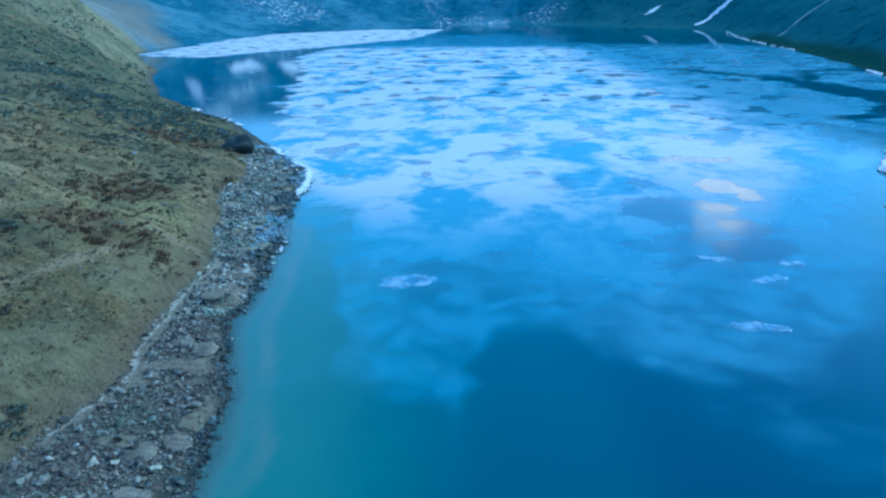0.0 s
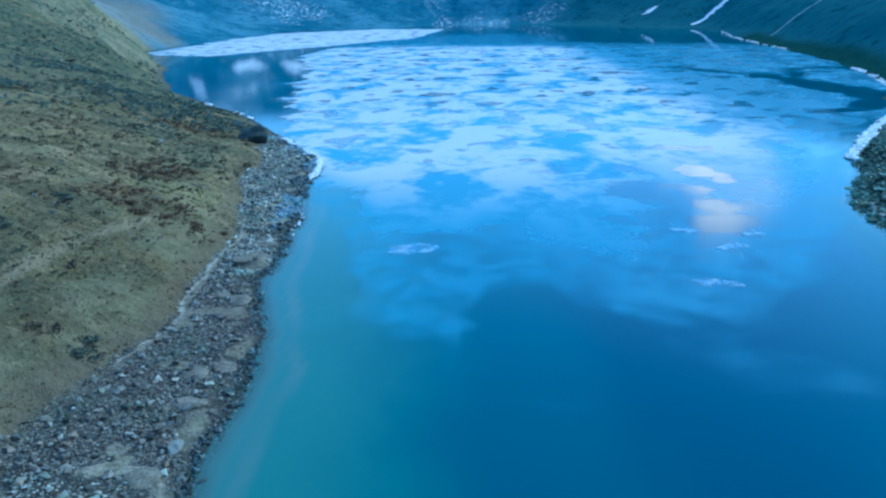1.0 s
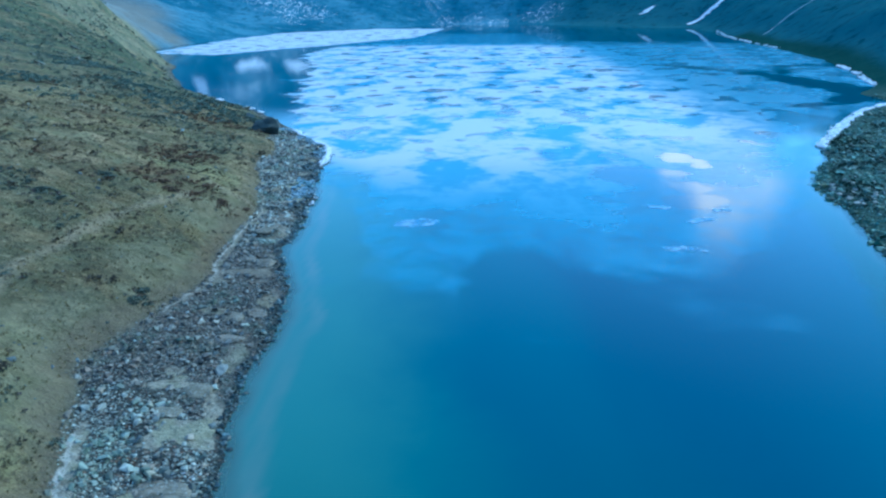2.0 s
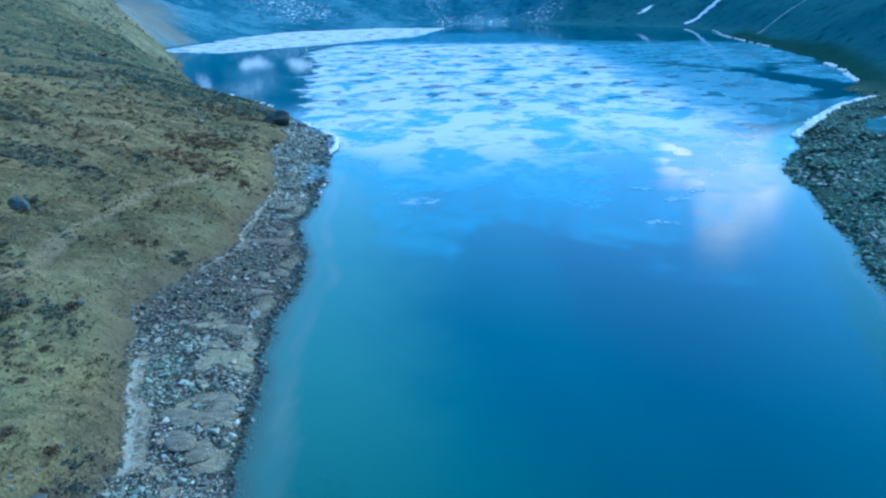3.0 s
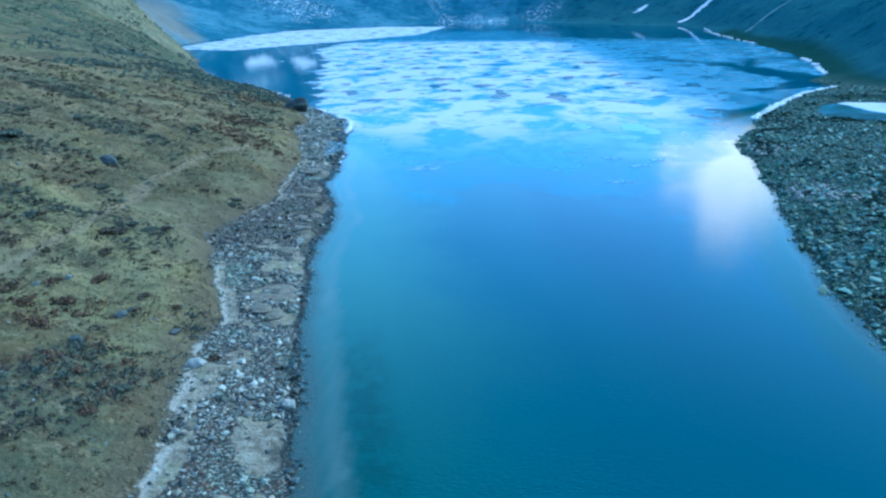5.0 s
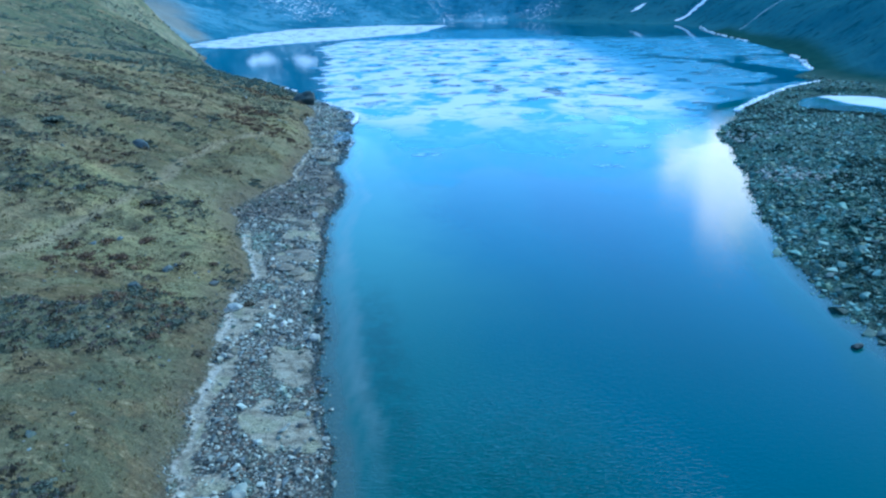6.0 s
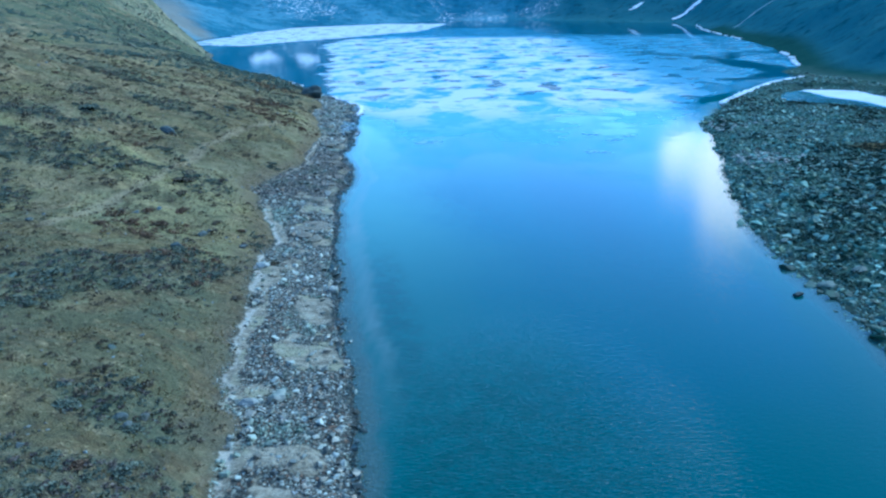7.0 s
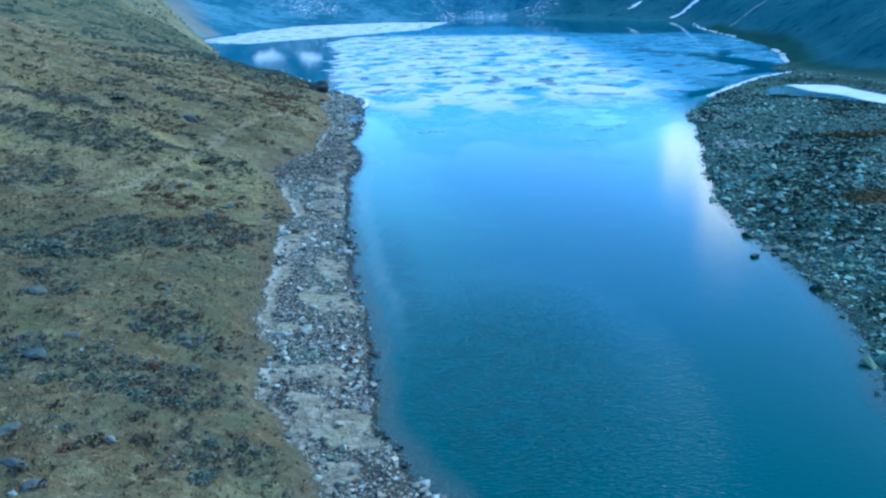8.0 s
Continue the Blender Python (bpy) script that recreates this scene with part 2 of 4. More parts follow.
def grown(lo, hi, fine_lo, fine_hi, step, ratio):
    """Coordinates with an even fine middle and growing steps outside it."""
    mid = list(np.arange(fine_lo, fine_hi, step))
    s, v, up = step, mid[-1], []
    while v < hi:
        s = s * ratio
        v = v + s
        up.append(v)
    s, v, down = step, fine_lo, []
    while v > lo:
        s = s * ratio
        v = v - s
        down.append(v)
    return down[::-1] + mid + up


def sheet(name, xs, ys, height, attrs, mat):
    """A grid mesh with point attributes."""
    gx, gy = np.meshgrid(xs, ys)
    nx, ny = len(xs), len(ys)
    idx = np.arange(nx * ny).reshape(ny, nx)
    quads = np.stack([idx[:-1, :-1], idx[:-1, 1:], idx[1:, 1:], idx[1:, :-1]], -1).reshape(-1, 4)
    return mesh_from(name, np.stack([gx, gy, height], -1).reshape(-1, 3), quads, attrs, mat, True)


def mesh_from(name, co, faces, attrs, mat, smooth_faces=False):
    """A mesh object out of arrays of corners and faces."""
    co, faces = np.asarray(co, np.float32), np.asarray(faces, np.int32)
    me = bpy.data.meshes.new(name)
    k = faces.shape[1]
    me.vertices.add(len(co))
    me.vertices.foreach_set("co", co.ravel())
    me.loops.add(faces.size)
    me.loops.foreach_set("vertex_index", faces.ravel())
    me.polygons.add(len(faces))
    me.polygons.foreach_set("loop_start", np.arange(0, faces.size, k, dtype=np.int32))
    me.polygons.foreach_set("use_smooth", np.full(len(faces), smooth_faces))
    for key, values in attrs.items():
        a = me.attributes.new(key, "FLOAT", "POINT")
        a.data.foreach_set("value", np.asarray(values, np.float32).ravel())
    me.update(calc_edges=True)
    me.validate()
    me.materials.append(mat)
    return new(name, me)


def material(name):
    m = bpy.data.materials.new(name)
    m.use_nodes = True
    return m, Net(m.node_tree)


# ---- materials ----
def ground_material():
    m, g = material("ground_cover")
    p = g.pos()
    gravel, mount, snow, bare = g.attr("gravel"), g.attr("mount"), g.attr("snow"), g.attr("bare")
    height = g.n("ShaderNodeSeparateXYZ")
    g.put(height, 0, p)
    big, mid, fine = g.noise(p, 0.045, 5, 0.6), g.noise(p, 0.28, 6, 0.65), g.noise(p, 2.2, 5, 0.7)
    grain = g.noise(p, 9.0, 3, 0.7)
    # dry grass and heath
    tuft = g.noise(g.pos(1.0, 0.55, 1.0), 1.0, 6, 0.75)
    straw = g.noise(g.pos(0.7, 1.4, 1.0), 0.55, 6, 0.75)
    grass = g.mix(g.step(mid, 0.36, 0.64), (0.175, 0.141, 0.074), (0.384, 0.297, 0.164))
    grass = g.mix(g.step(big, 0.48, 0.62, 0.0, 0.6), grass, (0.349, 0.276, 0.130))
    grass = g.mix(g.step(g.noise(p, 0.09, 5, 0.65), 0.54, 0.64, 0.0, 0.65), grass, (0.255, 0.234, 0.097))
    grass = g.mix(g.math("MULTIPLY", g.attr("moist"), 0.7, True), grass, g.mix(mid, (0.074, 0.067, 0.034), (0.193, 0.149, 0.075)))
    grass = g.mix(g.math("MULTIPLY", g.attr("rust"), 0.55), grass, g.mix(mid, (0.091, 0.058, 0.033), (0.205, 0.131, 0.070)))
    grass = g.mix(g.math("MULTIPLY", g.attr("heath"), 0.65, True), grass, g.mix(mid, (0.075, 0.090, 0.060), (0.185, 0.188, 0.125)))
    grass = g.mix(g.math("MULTIPLY", g.attr("lush"), g.step(mid, 0.35, 0.6, 0.2, 0.75)), grass, g.mix(fine, (0.23, 0.21, 0.09), (0.43, 0.385, 0.185)))
    grass = g.mix(g.step(straw, 0.56, 0.68, 0.0, 0.55), grass, (0.487, 0.396, 0.225))
    grass = g.mix(g.step(straw, 0.46, 0.38, 0.0, 0.6), grass, (0.079, 0.069, 0.043))
    grass = g.mix(g.step(tuft, 0.54, 0.62, 0.0, 0.65), grass, (0.081, 0.061, 0.039))
    grass = g.mix(g.step(fine, 0.55, 0.75, 0.0, 0.75), grass, (0.525, 0.432, 0.245))
    grass = g.mix(g.step(fine, 0.46, 0.3, 0.0, 0.65), grass, (0.058, 0.050, 0.033))
    sward = g.noise(g.pos(0.8, 1.0, 1.0), 0.24, 6, 0.72, 0.5)
    grass = g.mix(g.step(sward, 0.52, 0.62, 0.0, 0.55), grass, g.mix(fine, (0.052, 0.049, 0.034), (0.156, 0.133, 0.085)))
    grass = g.mix(g.step(sward, 0.45, 0.36, 0.0, 0.45), grass, g.mix(fine, (0.198, 0.194, 0.100), (0.374, 0.357, 0.200)))
    # moss and ledges; the far hill's shade and distance are painted teal with them
    moss = g.step(g.noise(g.pos(0.7, 1.0, 1.0), 0.2, 6, 0.72, 0.6), 0.42, 0.56)
    grass = g.mix(g.math("MULTIPLY", g.math("ADD", g.math("MULTIPLY", g.attr("alpine"), 0.66), 0.3), moss), grass, g.mix(g.noise(p, 0.5, 6, 0.75), (0.032, 0.06, 0.044), (0.19, 0.205, 0.115)))
    ledge = g.step(g.noise(g.pos(0.9, 0.9, 1.6), 0.10, 7, 0.75, 0.6), 0.5, 0.64, 0.0, 0.75)
    grass = g.mix(g.math("MULTIPLY", ledge, g.attr("alpine")), grass, g.mix(fine, (0.018, 0.04, 0.036), (0.10, 0.12, 0.10)))
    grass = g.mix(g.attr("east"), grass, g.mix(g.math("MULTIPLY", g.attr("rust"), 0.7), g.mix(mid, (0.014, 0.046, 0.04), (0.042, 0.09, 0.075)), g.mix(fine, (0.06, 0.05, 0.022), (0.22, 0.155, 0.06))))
    grass = g.mix(g.math("MULTIPLY", g.attr("face"), 0.6), grass, g.mix(g.step(g.noise(p, 0.6, 5, 0.65), 0.35, 0.65), (0.165, 0.152, 0.085), (0.285, 0.255, 0.15)))
    grass = g.mix(g.math("MULTIPLY", g.attr("bank"), g.step(fine, 0.3, 0.6, 0.45, 0.75)), grass, g.mix(mid, (0.095, 0.073, 0.05), (0.23, 0.18, 0.125)))
    # highlight of the crest, laid on as a paler line
    grass = g.mix(g.math("MULTIPLY", g.attr("trail"), 0.42), grass, (0.42, 0.34, 0.22))
    grass = g.mix(g.math("MULTIPLY", bare, g.step(sward, 0.62, 0.42, 0.35, 1.0)), grass, g.mix(fine, (0.24, 0.23, 0.14), (0.46, 0.42, 0.27)))
    # gravel and silt between the stones
    cell = g.n("ShaderNodeTexVoronoi")
    g.put(cell, "Vector", p)
    g.put(cell, "Scale", 4.5)
    pebble = g.n("ShaderNodeSeparateColor")
    g.put(pebble, 0, cell.outputs["Color"])
    stone = g.mix(g.math("POWER", pebble.outputs[0], 2.0), (0.09, 0.096, 0.08), (0.40, 0.405, 0.325))
    stone = g.mix(g.step(pebble.outputs[1], 0.75, 0.95, 0.0, 0.8), stone, (0.22, 0.13, 0.08))
    stone = g.mix(g.step(cell.outputs["Distance"], 0.32, 0.6, 0.0, 0.8), stone, (0.05, 0.047, 0.042))
    lay = g.step(g.math("ADD", g.attr("silt"), g.math("MULTIPLY", g.math("SUBTRACT", g.noise(p, 1.6, 4, 0.65), 0.5), 0.9)), 0.34, 0.62)
    wave = g.noise(g.pos(0.9, 1.35, 1.0), 1.0, 5, 0.72, 1.1)
    mud = g.mix(g.step(wave, 0.36, 0.64), (0.215, 0.19, 0.135), (0.43, 0.395, 0.295))
    mud = g.mix(g.step(g.noise(p, 0.35, 3, 0.5), 0.5, 0.6, 0.0, 0.4), mud, (0.31, 0.32, 0.18))
    stone = g.mix(g.math("MULTIPLY", lay, 0.95), stone, mud)
    stone = g.mix(g.math("MULTIPLY", g.math("MULTIPLY", g.attr("moist"), g.step(height.outputs[1], 10.0, 30.0)), 0.45), stone, g.mix(fine, (0.06, 0.052, 0.042), (0.20, 0.165, 0.13)))
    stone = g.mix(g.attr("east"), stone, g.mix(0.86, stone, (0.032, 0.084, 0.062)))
    # mountain rock with thin turf; far slopes carry distance haze as blue in their colour
    hazy_rock = g.mix(g.step(g.noise(p, 0.02, 6, 0.65), 0.4, 0.62), (0.055, 0.145, 0.21), (0.125, 0.25, 0.325))
    hazy_rock = g.mix(g.attr("east"), hazy_rock, g.mix(g.noise(p, 0.05, 6, 0.65), (0.034, 0.10, 0.130), (0.080, 0.165, 0.175)))
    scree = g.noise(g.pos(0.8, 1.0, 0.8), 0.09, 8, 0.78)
    hazy_rock = g.mix(g.step(scree, 0.52, 0.68, 0.0, 0.7), hazy_rock, g.mix(g.attr("east"), (0.19, 0.31, 0.37), (0.06, 0.15, 0.155)))
    hazy_rock = g.mix(g.step(g.noise(p, 0.15, 6, 0.7), 0.5, 0.66, 0.0, 0.75), hazy_rock, g.mix(g.attr("east"), (0.03, 0.085, 0.12), (0.018, 0.056, 0.066)))
    # sunlit tan of the far spur, put into the colour
    hazy_rock = g.mix(bare, hazy_rock, g.mix(g.noise(p, 0.1, 5, 0.7), (0.19, 0.175, 0.125), (0.40, 0.34, 0.245)))
    gap = None
    for ax, ay, bx, by, wide in ((174, 555, 187, 562, 2.3), (184, 558, 214, 572, 3.4), (178, 556, 192, 560, 3.0), (157, 619, 162, 623, 4.0), (161, 384, 215, 421, 0.6),
                                 (-197, 716, -196, 742, 11.0), (-160, 748, -160, 784, 11.0), (-262, 760, -262, 776, 7.0)):
        xy = g.pos(1.0, 1.0, 0.0)
        run, length = Vector((bx - ax, by - ay, 0)), math.hypot(bx - ax, by - ay)
        rel = g.n("ShaderNodeVectorMath", op="SUBTRACT")
        g.put(rel, 0, xy)
        g.put(rel, 1, (ax, ay, 0))
        dot = g.n("ShaderNodeVectorMath", op="DOT_PRODUCT")
        g.put(dot, 0, rel.outputs[0])
        g.put(dot, 1, tuple(run / length ** 2))
        along = g.math("MULTIPLY", dot.outputs["Value"], 1.0, True)
        back = g.n("ShaderNodeVectorMath", op="SCALE")
        g.put(back, 0, tuple(run))
        g.put(back, "Scale", along)
        off = g.n("ShaderNodeVectorMath", op="DISTANCE")
        g.put(off, 0, rel.outputs[0])
        g.put(off, 1, back.outputs[0])
        wob = g.math("ADD", off.outputs["Value"], g.math("MULTIPLY", g.math("SUBTRACT", g.noise(p, 0.25 if wide < 5 else 0.08, 4, 0.6), 0.5), wide * 3))
        hit = g.step(wob, wide * 1.2, wide * 0.6, 0.0, 0.4 if wide < 0.7 else 1.0)
        gap = hit if gap is None else g.math("MAXIMUM", gap, hit)
    speck = g.step(g.math("ADD", g.noise(p, 0.3, 5, 0.8), g.math("MULTIPLY", snow, 0.3)), 0.74, 0.8)
    col = g.mix(g.step(mount, 0.2, 0.8), grass, hazy_rock)
    col = g.mix(gravel, col, stone)
    seam = g.math("MULTIPLY", g.math("MULTIPLY", lay, g.step(gravel, 0.02, 0.4, 0.0, 1.0)), g.step(gravel, 1.0, 0.8, 0.0, 0.85))
    col = g.mix(seam, col, g.mix(wave, (0.34, 0.315, 0.25), (0.66, 0.62, 0.53)))
    col = g.mix(g.math("MULTIPLY", speck, g.step(snow, 0.02, 0.2)), col, (0.82, 0.84, 0.86))
    col = g.mix(g.math("MULTIPLY", gravel, g.step(height.outputs[2], 0.16, 0.04, 0.0, 0.6)), col, (0.022, 0.036, 0.034))
    col = g.mix(gap, col, (0.8, 0.83, 0.86))
    h = g.math("ADD", g.math("ADD", g.math("MULTIPLY", fine, 0.7), g.math("MULTIPLY", mid, 2.4)), g.math("MULTIPLY", grain, 0.4))
    g.finish(g.principled(col, 0.95, g.math("MULTIPLY", gravel, 0.15), g.bump(h, 1.0, 0.4)))
    return m


def water_material():
    m, g = material("lake_water")
    p = g.pos()
    depth, milk, ruffle = g.attr("depth"), g.attr("milk"), g.attr("ruffle")
    drift = g.noise(p, 0.05, 5, 0.6, 0.4)
    body = g.mix(g.step(g.math("ADD", depth, g.math("MULTIPLY", drift, 4.0)), 2.5, 7.0), g.mix(g.attr("shoal"), (0.008, 0.075, 0.06), (0.06, 0.172, 0.152)), (0.008, 0.078, 0.112))
    body = g.mix(g.step(depth, 5.5, 10.0), body, (0.004, 0.055, 0.095))
    head = g.n("ShaderNodeSeparateXYZ")
    g.put(head, 0, p)
    # green shallow end; weaker reflection at steep view angles is painted in as darkness
    body = g.mix(g.step(g.math("ADD", head.outputs[1], g.math("MULTIPLY", drift, 24.0)), 34.0, 0.0, 0.0, 0.6), body, (0.007, 0.056, 0.058))
    body = g.mix(g.math("MULTIPLY", milk, 0.8), body, (0.17, 0.205, 0.185))
    weed = g.math("MULTIPLY", g.attr("weed"), g.step(g.noise(p, 0.5, 5, 0.7), 0.35, 0.6, 0.2, 0.85))
    body = g.mix(weed, body, (0.008, 0.045, 0.036))
    wave = g.math("ADD", g.noise(g.pos(1.0, 2.4, 1.0), 2.0, 3, 0.6, 0.5), g.math("MULTIPLY", g.noise(p, 5.0, 2, 0.5), 0.25))
    nrm = g.bump(wave, g.math("MULTIPLY", ruffle, 0.8), 0.14)
    sh = g.principled(body, 0.03, 0.5, nrm, g.step(depth, 0.0, 0.25, 0.6, 1.0))
    g.put(sh, "IOR", 1.333)
    g.finish(sh)
    return m


def ice_material():
    m, g = material("thin_lake_ice")
    cover, thick = g.attr("cover"), g.attr("thick")
    p = g.pos()
    flow = g.pos(0.75, 1.0, 1.0)
    a, b, c = g.noise(flow, 0.09, 3, 0.5, 0.4), g.noise(p, 0.3, 3, 0.5, 0.3), g.noise(p, 1.6, 4, 0.6)
    n = g.math("ADD", g.math("MULTIPLY", g.math("SUBTRACT", a, 0.5), 1.9), g.math("MULTIPLY", g.math("SUBTRACT", b, 0.5), 0.7))
    body = g.step(g.math("ADD", cover, n), 0.26, g.step(thick, 0.55, 0.85, 0.95, 0.55))
    spot = g.noise(g.pos(1.0, 0.8, 1.0), 0.13, 2, 0.4, 0.3)
    holes = g.math("SUBTRACT", 1.0, g.math("MULTIPLY", g.step(spot, 0.415, 0.365, 0.0, 0.62), g.attr("open")))
    # pale snow-dusted plates among clear blue ones
    plate = g.math("ADD", g.math("MULTIPLY", g.noise(g.pos(1.0, 0.75, 1.0), 0.085, 4, 0.55, 0.7), 0.7), g.math("MULTIPLY", g.noise(p, 0.35, 4, 0.6, 0.4), 0.3))
    far = g.step(thick, 0.55, 0.85)
    pale = g.step(g.math("ADD", plate, g.math("MULTIPLY", far, 0.05)), 0.44, 0.585)
    pale = g.math("MULTIPLY", pale, g.step(thick, 0.6, 0.86, 0.05, 1.0))
    pale = g.math("MAXIMUM", pale, g.step(cover, 1.05, 1.25))
    thin = g.math("ADD", g.math("MULTIPLY", pale, 0.25), g.step(plate, 0.4, 0.56, 0.62, 0.75))
    film = g.math("MULTIPLY", g.step(g.math("ADD", cover, g.math("MULTIPLY", g.math("SUBTRACT", a, 0.5), 1.6)), 0.1, 0.6), 0.36)
    film = g.math("MULTIPLY", film, g.step(b, 0.3, 0.65, 0.35, 1.0))
    alpha = g.math("MAXIMUM", g.math("MULTIPLY", g.math("MULTIPLY", body, thin), thick), film)
    alpha = g.math("MULTIPLY", alpha, holes)
    col = g.mix(pale, (0.18, 0.52, 0.76), (0.63, 0.65, 0.68))
    col = g.mix(g.step(c, 0.6, 0.8, 0.0, 0.35), col, (0.68, 0.74, 0.84))
    g.finish(g.principled(col, 0.45, 0.3, g.bump(b, 0.2, 0.05), alpha))
    return m


def snow_material(name, tone):
    m, g = material(name)
    p = g.pos()
    col = g.mix(g.noise(p, 1.5, 5, 0.6), tuple(0.8 * v for v in tone), tone)
    g.finish(g.principled(col, 0.6, 0.3, g.bump(g.noise(p, 3.0, 5, 0.6), 0.4, 0.1)))
    return m


def stone_material(name, dark, light, warm, skew=1.6, rough=0.75):
    m, g = material(name)
    rnd = g.n("ShaderNodeNewGeometry").outputs["Random Per Island"]
    own = g.n("ShaderNodeObjectInfo").outputs["Random"]
    r = g.math("FRACT", g.math("ADD", rnd, own))
    p = g.pos()
    col = g.mix(g.math("POWER", r, skew), dark, light)
    col = g.mix(g.step(g.math("FRACT", g.math("MULTIPLY", r, 7.31)), 0.6, 1.0, 0.0, 0.8), col, warm)
    col = g.mix(g.step(g.noise(p, 0.22, 4, 0.6), 0.5, 0.62, 0.0, 0.4), col, tuple(0.5 * (v + q) * k for v, q, k in zip(dark, light, (0.62, 0.85, 0.66))))
    col = g.mix(g.step(g.noise(p, 3.0, 5, 0.7), 0.45, 0.7, 0.0, 0.55), col, dark)
    col = g.mix(g.step(g.noise(p, 1.3, 5, 0.7), 0.6, 0.72, 0.0, 0.5), col, tuple(min(1.25 * v, 0.6) for v in light))
    g.finish(g.principled(col, rough, 0.35, g.bump(g.noise(p, 12, 4, 0.6), 0.5, 0.04)))
    return m


def mound_material():
    m, g = material("silt_and_gravel")
    p = g.pos()
    own = g.n("ShaderNodeObjectInfo").outputs["Random"]
    col = g.mix(g.step(g.noise(g.pos(0.7, 1.6, 1.0), 1.3, 5, 0.7, 0.6), 0.36, 0.64), (0.10, 0.086, 0.064), (0.27, 0.235, 0.18))
    col = g.mix(g.math("MULTIPLY", own, 0.5), col, (0.19, 0.19, 0.125))
    cell = g.n("ShaderNodeTexVoronoi")
    g.put(cell, "Vector", p)
    g.put(cell, "Scale", 6.5)
    tone = g.n("ShaderNodeSeparateColor")
    g.put(tone, 0, cell.outputs["Color"])
    pebble = g.math("MULTIPLY", g.step(cell.outputs["Distance"], 0.46, 0.34), g.step(tone.outputs[1], 0.3, 0.4))
    col = g.mix(g.math("MULTIPLY", pebble, 0.9), col, g.mix(tone.outputs[0], (0.07, 0.07, 0.06), (0.36, 0.35, 0.30)))
    lift = g.math("ADD", g.math("MULTIPLY", pebble, 0.6), g.noise(p, 7.0, 4, 0.65))
    g.finish(g.principled(col, 0.92, 0.2, g.bump(lift, 0.8, 0.06)))
    return m


def leaf_material(name, a, b):
    m, g = material(name)
    r = g.n("ShaderNodeNewGeometry").outputs["Random Per Island"]
    own = g.n("ShaderNodeObjectInfo").outputs["Random"]
    col = g.mix(g.math("FRACT", g.math("ADD", r, own)), a, b)
    col = g.mix(g.noise(g.pos(), 0.4, 4, 0.6), col, tuple(0.55 * v for v in a))
    g.finish(g.principled(col, 0.8, 0.2))
    return m


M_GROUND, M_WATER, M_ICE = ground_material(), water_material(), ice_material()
M_SNOW = snow_material("snow_crust", (0.84, 0.86, 0.88))
M_STONE = stone_material("shore_stone", (0.05, 0.058, 0.052), (0.58, 0.60, 0.50), (0.33, 0.27, 0.19))
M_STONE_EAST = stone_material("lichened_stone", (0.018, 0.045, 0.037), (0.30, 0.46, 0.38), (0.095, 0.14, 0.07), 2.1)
M_GRASS = leaf_material("dry_grass", (0.14, 0.12, 0.05), (0.36, 0.30, 0.14))
M_HEATH = leaf_material("heath_leaf", (0.09, 0.118, 0.086), (0.26, 0.275, 0.20))
M_RUST = leaf_material("rust_heath_leaf", (0.125, 0.082, 0.05), (0.29, 0.195, 0.115))
M_STEM = leaf_material("woody_stem", (0.05, 0.04, 0.03), (0.09, 0.07, 0.05))

# ---- ground, water, ice ----
xs_west = grown(-3200, -3, -62, -3, 0.45, 1.045)
xs_west = [v for v in xs_west if v < -2.5]
xs = xs_west + list(np.arange(-2.0, 25, 1.5)) + [v for v in grown(25, 3200, 25, 72, 0.6, 1.06) if v >= 25]
ys = grown(-1500, 3600, -85, 118, 0.55, 1.022)
GX, GY = np.meshgrid(np.array(xs), np.array(ys))
Z, D, GRAVEL, MOUNT, EAST, Q, P = terrain(GX, GY)
cluster = np.maximum(smooth(fbm(GX, GY, 70, 3, 161), 0.12, 0.4), smooth(-np.hypot((GX + 20) / 26, (GY - 760) / 30), -1, -0.2), smooth(-np.hypot((GX + 135) / 45, (GY - 700) / 40), -1, -0.2))
SNOW = np.clip(0.3 * (Z > 60) + 0.64 * MOUNT * smooth(GY, 560, 640) * cluster, 0, 1)
SILT = silt_share(GX, GY, D) * (EAST < 0.5)
# darker brown tone in bands along y, on turf and on gravel
DARKTURF = 1.05 * smooth(GY, 18, 34) * smooth(-GY, -72, -46) * (0.5 + 0.5 * smooth(GX, -42, -32)) + 0.1 * smooth(GY, 75, 140) + 1.05 * smooth(-GY, -4, 6) * (EAST < 0.5)
# bare spur and headland, with the sunlight on them painted in as tan
spur = 1 - np.hypot((GX + 0.72 * GY - 142) / 26, (GY - 460) / 62) + 0.5 * fbm(GX, GY, 28, 4, 213)
headland = 1 - np.hypot((GX + 126) / 26, (GY - 262) / 36) + 0.7 * fbm(GX, GY, 16, 4, 217)
hind = smooth(-GX - 0.3 * (GY - 360), 135, 165) * smooth(GY, 350, 400) * smooth(-GY, -640, -520)
SUNLIT_BARE = np.maximum(np.maximum(0.6 * smooth(spur, 0.0, 0.8), 0.6 * hind), 0.5 * smooth(headland, 0.1, 0.9))
CREST_LIGHT = np.zeros_like(Z)
for path in CREST_PATHS:
    for (ax, ay), (bx, by) in zip(path, path[1:]):
        dx, dy = bx - ax, by - ay
        u = np.clip(((GX - ax) * dx + (GY - ay) * dy) / (dx * dx + dy * dy), 0, 1)
        off = np.hypot(GX - ax - u * dx, GY - ay - u * dy) + 0.5 * fbm(GX, GY, 3, 3, 191)
        CREST_LIGHT = np.maximum(CREST_LIGHT, smooth(-off, -0.9, -0.2))
